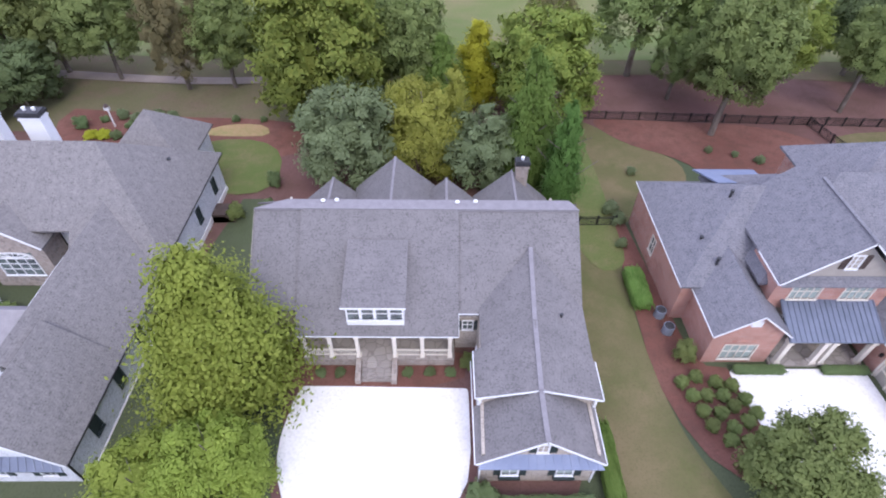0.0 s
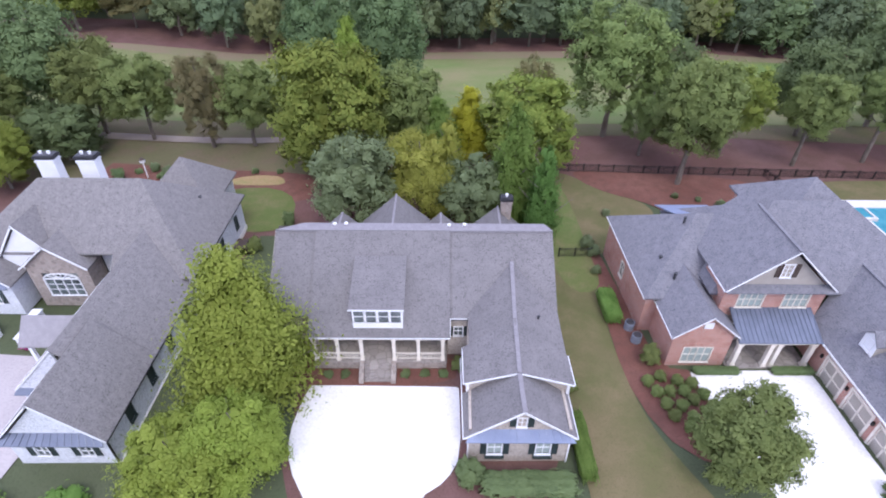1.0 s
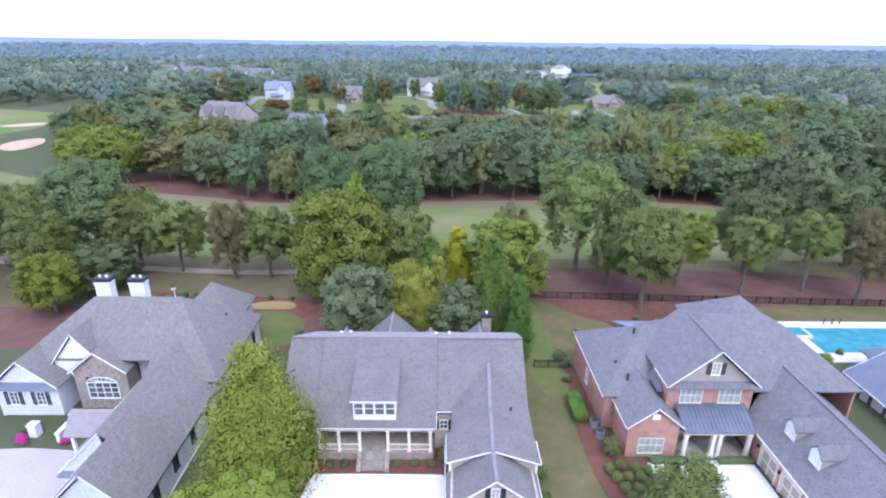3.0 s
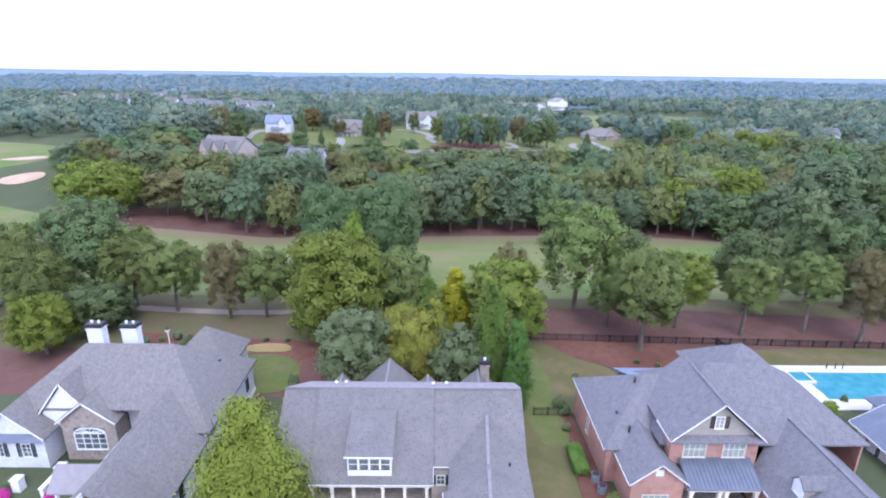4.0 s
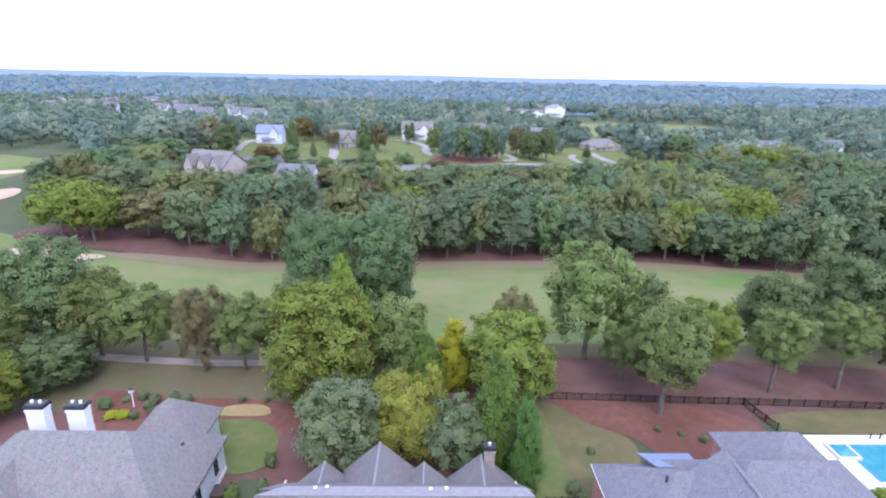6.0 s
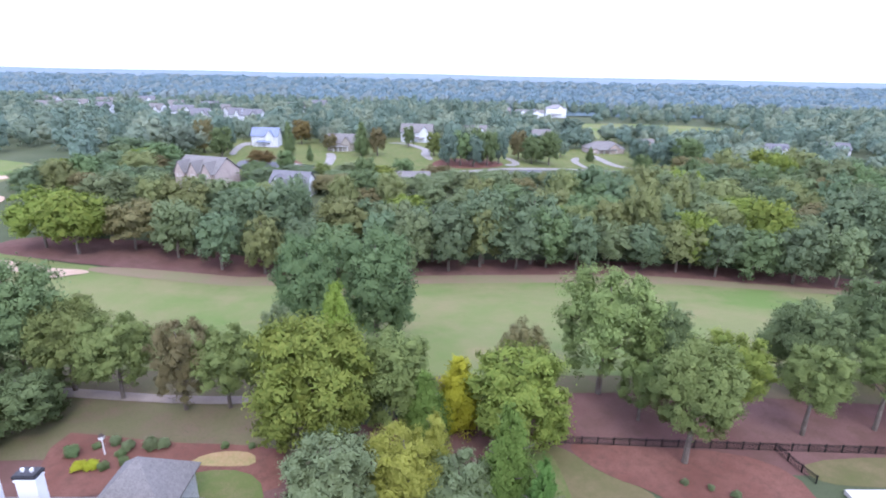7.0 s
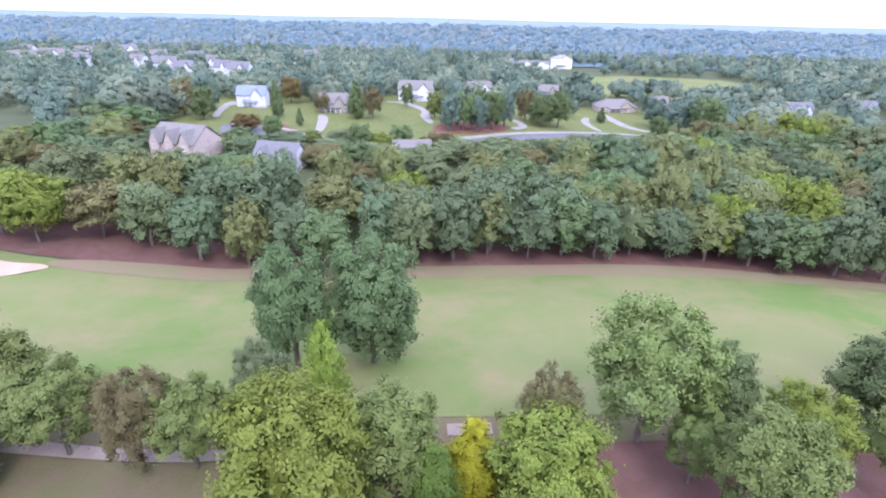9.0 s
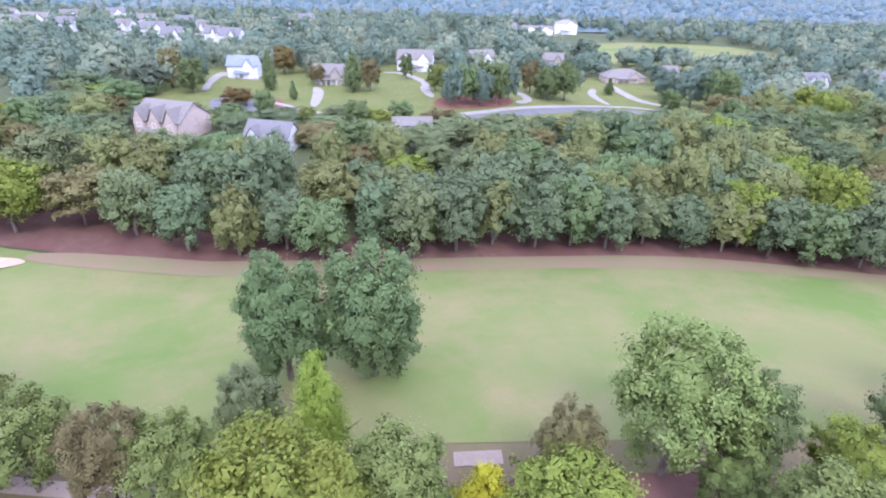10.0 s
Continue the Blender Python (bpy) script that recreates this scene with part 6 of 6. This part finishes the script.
# ---- fences and gate ----
def fence(p, q, label, h=1.35, step=2.4):
    """Black iron fence: posts, rails and thin pickets between two places."""
    p, q = Vector((*p, 0)), Vector((*q, 0))
    n = max(1, round((q - p).length / step))
    f = thing("fence", (p.x, p.y, ground_z(p.x, p.y)), label, "fence")
    bars = bmesh.new()
    for k in range(n + 1):
        c = p.lerp(q, k / n)
        z = ground_z(c.x, c.y)
        part("post", boxes((c.x - 0.06, c.x + 0.06, c.y - 0.06, c.y + 0.06, z - 0.2, z + h + 0.1)), IRON, f)
        if k == n:
            break
        e = p.lerp(q, (k + 1) / n)
        ze = ground_z(e.x, e.y)
        for u in (0.15, h - 0.1, h - 0.3):
            part("rail", beam(bmesh.new(), (c.x, c.y, z + u), (e.x, e.y, ze + u), 0.05, 0.05), IRON, f)
        for j in range(1, 16):
            v = c.lerp(e, j / 16)
            zz = z + (ze - z) * j / 16
            box(bars, v.x - 0.014, v.x + 0.014, v.y - 0.014, v.y + 0.014, zz + 0.1, zz + h)
    tagged(part("picket", bars, IRON, f), kind="stuff")
    return f


fence((16, 66.4), (50.8, 64.9), "black iron picket fence behind the backyards")
fence((50.8, 64.9), (52.2, 58.2), "black iron picket fence between two backyards")
fence((50.8, 64.9), (108, 62.6), "black iron picket fence along the pool lawn")
fence((15.0, 43.2), (18.9, 43.2), "black iron gate fence across the side lawn")


# ---- shrubs and garden ----
SHRUB = [crown_mesh("shrub_leaves", 120 + k, lobes_round(130 + k, 14, 0.55, 0.9), 2000, 0.085, 0.8, 18, 0.2) for k in range(2)]
HEDGE = crown_mesh("hedge_leaves", 140, [(x, y, z, 0.24, 0.40, 0.5) for x in (-0.78, -0.47, -0.16, 0.16, 0.47, 0.78) for y in (-0.5, 0.0, 0.5) for z in (-0.4, 0.35)], 7000, 0.055, 0.9, 16, 0.16)


def shrub(x, y, w, h, mat, label, k=0, mesh=None, d=None, group=""):
    ob = new("shrub", mesh or SHRUB[k])
    ob.location = (x, y, ground_z(x, y) + h * 0.48)
    ob.scale = (w / 2, (d or w) / 2, h / 2)
    ob.rotation_euler = (0, 0, 0 if mesh else x * 5 + y)
    ob.material_slots[0].link = "OBJECT"
    ob.material_slots[0].material = mat
    return tagged(ob, label, "shrub", group)


def hedge(x, y, w, d, h, mat, label):
    ob = shrub(x, y, w, h, mat, label, 0, HEDGE, d)
    ob.name = "hedge"
    ob["category"] = "hedge"
    return ob


shrub(2.9, 13.9, 3.0, 2.6, L_DARK, "round dark green shrub at the garage corner")
hedge(7.4, 13.2, 7.2, 2.2, 1.4, L_DARK, "clipped dark hedge in front of the garage wing")
hedge(12.1, 16.5, 1.3, 7.0, 1.5, L_BRIGHT, "bright green shrub row along the garage wall")
shrub(12.3, 22.5, 1.8, 1.8, L_MID, "green shrub beside the garage wall")
shrub(2.3, 25.0, 1.6, 1.9, L_MID, "green shrub in the corner by the porch", 1)
for x in (-9.8, -8.2, -2.6, -0.8, 0.9):
    shrub(x, 24.3, 1.2, 0.7, L_DARK, "small green shrub in the porch bed", 1, group="porch bed shrubs")
for x, y in ((19.5, 23.1), (20.8, 23.6), (22.2, 23.1), (20.0, 21.9), (21.1, 21.9), (22.4, 21.9), (23.4, 22.8), (20.4, 20.6), (21.7, 20.4), (22.9, 21.0), (24.0, 21.6), (20.7, 19.4), (22.2, 19.2), (23.5, 19.7), (24.4, 20.4), (21.6, 18.2), (23.0, 18.1), (24.3, 18.7)):
    shrub(x, y, 1.5, 1.15, L_MID, "small clipped round shrub in pine straw", 0, group="clipped round shrubs")
for x, y, w, h in ((-43.7, 65.3, 2.0, 1.7), (-41.4, 64.3, 2.4, 1.7), (-38.3, 64.5, 2.8, 2.2), (-36.6, 64.7, 2.2, 1.9)):
    shrub(x, y, w, h, L_OLIVE, "pale flowering garden shrub in red mulch", group="garden bed shrubs")
for x, y, w, h in ((-48.3, 63.0, 2.6, 2.0), (-46.0, 64.6, 1.5, 1.0), (-41.8, 63.0, 1.8, 1.2), (-40.4, 61.4, 1.7, 1.4), (-42.6, 60.4, 1.8, 1.4), (-28.2, 65.0, 1.6, 0.9), (-24.4, 65.0, 1.4, 0.8)):
    shrub(x, y, w, h, L_DARK, "small dark green garden shrub in red mulch", 1, group="garden bed shrubs")
for x, y in ((-45.8, 60.4), (-44.2, 60.6)):
    shrub(x, y, 2.6, 1.3, L_GOLD, "low golden yellow shrub in red mulch", group="garden bed shrubs")
bird = thing("birdhouse", (-44.1, 63.3, ground_z(-44.1, 63.3)), "white birdhouse on a white garden post", "birdhouse")
part("post", tube(bmesh.new(), (-44.1, 63.3, ground_z(-44.1, 63.3) - 0.2), (-44.1, 63.3, ground_z(-44.1, 63.3) + 2.6), 0.11, 0.09, 8), WHITE, bird)
part("house_box", boxes((-44.4, -43.8, 63.05, 63.55, ground_z(-44.1, 63.3) + 2.6, ground_z(-44.1, 63.3) + 3.1)), WHITE, bird)
part("roof", tube(bmesh.new(), (-44.1, 63.3, ground_z(-44.1, 63.3) + 3.1), (-44.1, 63.3, ground_z(-44.1, 63.3) + 3.5), 0.5, 0.05, 4), BROWNWOOD, bird)
shrub(20.4, 25.6, 2.4, 2.6, L_MID, "large round green shrub at the brick corner")
hedge(18.4, 33.0, 1.7, 5.4, 1.7, L_BRIGHT, "bright green clipped hedge along the side lawn")
hedge(26.2, 24.3, 4.2, 0.9, 0.8, L_DARK, "low clipped hedge under the bay window")
hedge(33.2, 24.2, 3.8, 0.9, 0.8, L_DARK, "low clipped hedge before the entry porch")
for x, y, w, h in ((18.9, 45.4, 2.2, 1.7), (19.3, 43.4, 2.0, 1.7), (18.7, 39.6, 1.4, 1.3), (23.2, 53.0, 1.6, 1.1), (40.0, 55.5, 1.6, 1.2), (34.5, 58.0, 1.3, 1.0), (37.5, 57.0, 1.2, 0.9)):
    shrub(x, y, w, h, L_OLIVE, "grey-green shrub in a mulch bed", 1)
for x, y, w, h, mt in ((-39.5, 30.6, 2.6, 1.6, L_MID), (-46, 30.6, 2.2, 0.9, L_DARK), (-22.4, 44.5, 2.2, 2.6, L_MID), (-19.0, 45.5, 1.8, 2.4, L_DARK), (-27.6, 11.2, 5.0, 1.6, L_BRIGHT), (-33, 11.4, 4.0, 1.3, L_BRIGHT), (-38, 59, 3.5, 2, L_OLIVE), (-34, 59.5, 2.5, 1.8, L_MID),
                       (26, 10.2, 2.2, 1.5, L_YELLOW), (24.0, 8.6, 2.2, 1.5, L_MID), (34.6, 12.2, 2.4, 1.6, L_DARK), (-19.5, 50.5, 2.2, 2.4, L_DARK), (60, 46.5, 1.2, 1.3, L_DARK), (55.5, 43.5, 3, 2.2, L_YELLOW), (51.5, 38, 2.2, 1.8, L_DARK), (52.5, 36, 1.6, 2.2, L_DARK)):
    shrub(x, y, w, h, mt, "leafy shrub in a garden bed", 1)
for x, y, w in ((-45.4, 28.4, 2.8), (-40.1, 28.9, 3.8)):
    shrub(x, y, w, 0.9, FLOWER, "magenta flowering bed at the motor court", 0, d=1.5)
# air conditioners beside the brick house
for x, y in ((19.8, 30.2), (20.0, 28.4)):
    z = ground_z(x, y)
    ac = thing("air_conditioner", (x, y, z), "grey-blue round outdoor air conditioner unit", "air conditioner", "outdoor units")
    part("body", tube(bmesh.new(), (x, y, z), (x, y, z + 0.95), 0.5, 0.48, 16), ACMETAL, ac)
    part("fan_grille", tube(bmesh.new(), (x, y, z + 0.95), (x, y, z + 1.02), 0.42, 0.36, 16), VENTMETAL, ac)
bird = thing("garden_post", (-37.5, 57.5, ground_z(-37.5, 57.5)), "slim white garden lamp post", "lamp post")
bz = ground_z(-37.5, 57.5)
part("post", boxes((-37.58, -37.42, 57.42, 57.58, bz, bz + 2.6)), WHITE, bird)
part("lantern", boxes((-37.75, -37.25, 57.25, 57.75, bz + 2.6, bz + 3.1)), WHITE, bird)


# ---- houses over the golf course ----
def far_house(x, y, w, d, h, rise, turn, wallm, roofm, label, floors=2, gables=1, hip=False, z=None):
    z = ground_z(x, y) if z is None else z
    e = thing("house", (0, 0, 0), label, "house", "houses beyond the golf course")
    bm = boxes((-w / 2, w / 2, -d / 2, d / 2, -2, h))
    part("wall", bm, wallm, e)
    o = 0.5
    if hip:
        hip_roof(e, -w / 2 - o, w / 2 + o, -d / 2 - o, d / 2 + o, h, h + rise, roofm, -w / 2 + d / 2, w / 2 - d / 2, 0)
    else:
        gable_roof(e, -w / 2 - o, w / 2 + o, -d / 2 - o, d / 2 + o, h, h + rise, roofm, 0.2, "x")
        for s in (-1, 1):
            part("gable_wall", prism(bmesh.new(), [(s * w / 2, -d / 2, h), (s * w / 2, d / 2, h), (s * w / 2, 0, h + rise - 0.3)], (-s * 0.2, 0, 0)), wallm, e)
    for k in range(gables):
        u = -w / 2 + w * (k + 0.5 + (0.2 if gables == 1 else 0)) / max(1, gables)
        g = w / (3.2 if gables < 3 else 4.5)
        gable_roof(e, u - g / 2 - 0.4, u + g / 2 + 0.4, -d / 2 - 1.6, 0.2, h, h + rise * 0.8, roofm)
        part("gable_front", prism(bmesh.new(), [(u - g / 2, -d / 2 - 1.2, -1), (u + g / 2, -d / 2 - 1.2, -1), (u + g / 2, -d / 2 - 1.2, h), (u, -d / 2 - 1.2, h + rise * 0.75), (u - g / 2, -d / 2 - 1.2, h)], (0, 1.4, 0)), wallm, e)
        for f in range(floors):
            window(e, u, -d / 2 - 1.2, 0.9 + 2.9 * f, 1.6, 1.6, 0, 2, 1)
    n = max(2, int(w / 3.2))
    for f in range(floors):
        for k in range(n):
            u = -w / 2 + w * (k + 0.5) / n
            window(e, u, -d / 2, 0.9 + 2.9 * f, 1.0, 1.6, 0, 1, 2)
    part("porch", boxes((-w / 4, w / 4, -d / 2 - 2.2, -d / 2 - 1.8, 2.5, 2.8), *[(u - 0.15, u + 0.15, -d / 2 - 2.15, -d / 2 - 1.85, -0.5, 2.5) for u in (-w / 4, -w / 12, w / 12, w / 4)]), WHITE, e)
    part("porch_roof", slab(bmesh.new(), [(-w / 4 - 0.3, -d / 2 - 2.5, 2.8), (w / 4 + 0.3, -d / 2 - 2.5, 2.8), (w / 4 + 0.3, -d / 2, 3.8), (-w / 4 - 0.3, -d / 2, 3.8)], 0.15), roofm, e)
    e.matrix_basis = pose(x, y, z, 0, 0, turn)
    return e


far_house(-97, 320, 15, 9, 6.0, 4.6, 0, SIDING_W, BLUEMETAL, "white two-storey house with blue roof and porch", 2, 1)
far_house(-51, 308, 15, 10, 4.6, 4.6, 0, STUCCO, SHINGLE_B, "tan house with grey gable roof among trees", 1, 1)
far_house(-10, 356, 20, 11, 6.4, 5.0, -6, SIDING_W, SHINGLE_B, "white two-storey house with grey roof and gables", 2, 2)
far_house(-91, 219, 19, 15, 6.0, 5.6, -18, BRICKP, SHINGLE_B, "large pale brick house with steep grey roof", 2, 3)
far_house(-53, 205, 15, 10, 3.6, 5.0, -14, SIDING_W, SHINGLE_C, "white house with grey gable roof in the woods", 1, 2, z=5)
far_house(122, 386, 26, 14, 3.4, 4.4, 4, BRICKP, SHINGLE_B, "low pale brick bungalow with wide hip roof", 1, 1, True)
far_house(152, 686, 24, 18, 10.0, 4.0, -8, WHITE, RIDGE, "two-storey white clubhouse with pale hip roof", 2, 1, True, z=1)
far_house(116, 668, 34, 13, 5.0, 3.5, 0, WHITE, SHINGLE_B, "long white clubhouse wing with grey roof", 1, 2, False, z=1)
far_house(84, 696, 24, 12, 5.0, 4.0, 8, STUCCO, SHINGLE_B, "grey-roofed wing of the clubhouse", 1, 1, False, z=1)
far_house(31, 397, 16, 10, 5.5, 5.0, 10, SIDING_W, SHINGLE_B, "white gabled house with grey roof among far trees", 2, 1)
far_house(-8, 228, 14, 8, 1.0, 3.6, 4, STUCCO, SHINGLE_B, "grey-roofed low house behind the woods", 1, 1)
far_house(87, 439, 15, 10, 5.0, 4.5, 0, STUCCO, SHINGLE_B, "grey-roofed house among far trees", 1, 1)
far_house(157, 403, 14, 9, 4.0, 4.0, 0, STUCCO, SHINGLE_B, "small tan house beside a far bungalow", 1, 1)
far_house(234, 371, 20, 11, 5.0, 5.0, -8, SIDING_W, SHINGLE_C, "white house with dormers among far trees", 1, 3)
far_house(290, 387, 18, 11, 5.0, 4.6, -10, SIDING_W, SHINGLE_C, "white house among far trees", 1, 1)
rng = random.Random(21)
for x, y, w in FARTHER:
    far_house(x, y, w, 11, 7.0, 5.5, rng.uniform(-25, 25), SIDING_W, rng.choice([SHINGLE_B, SHINGLE_C]), "distant pale house among trees", 2, 1)
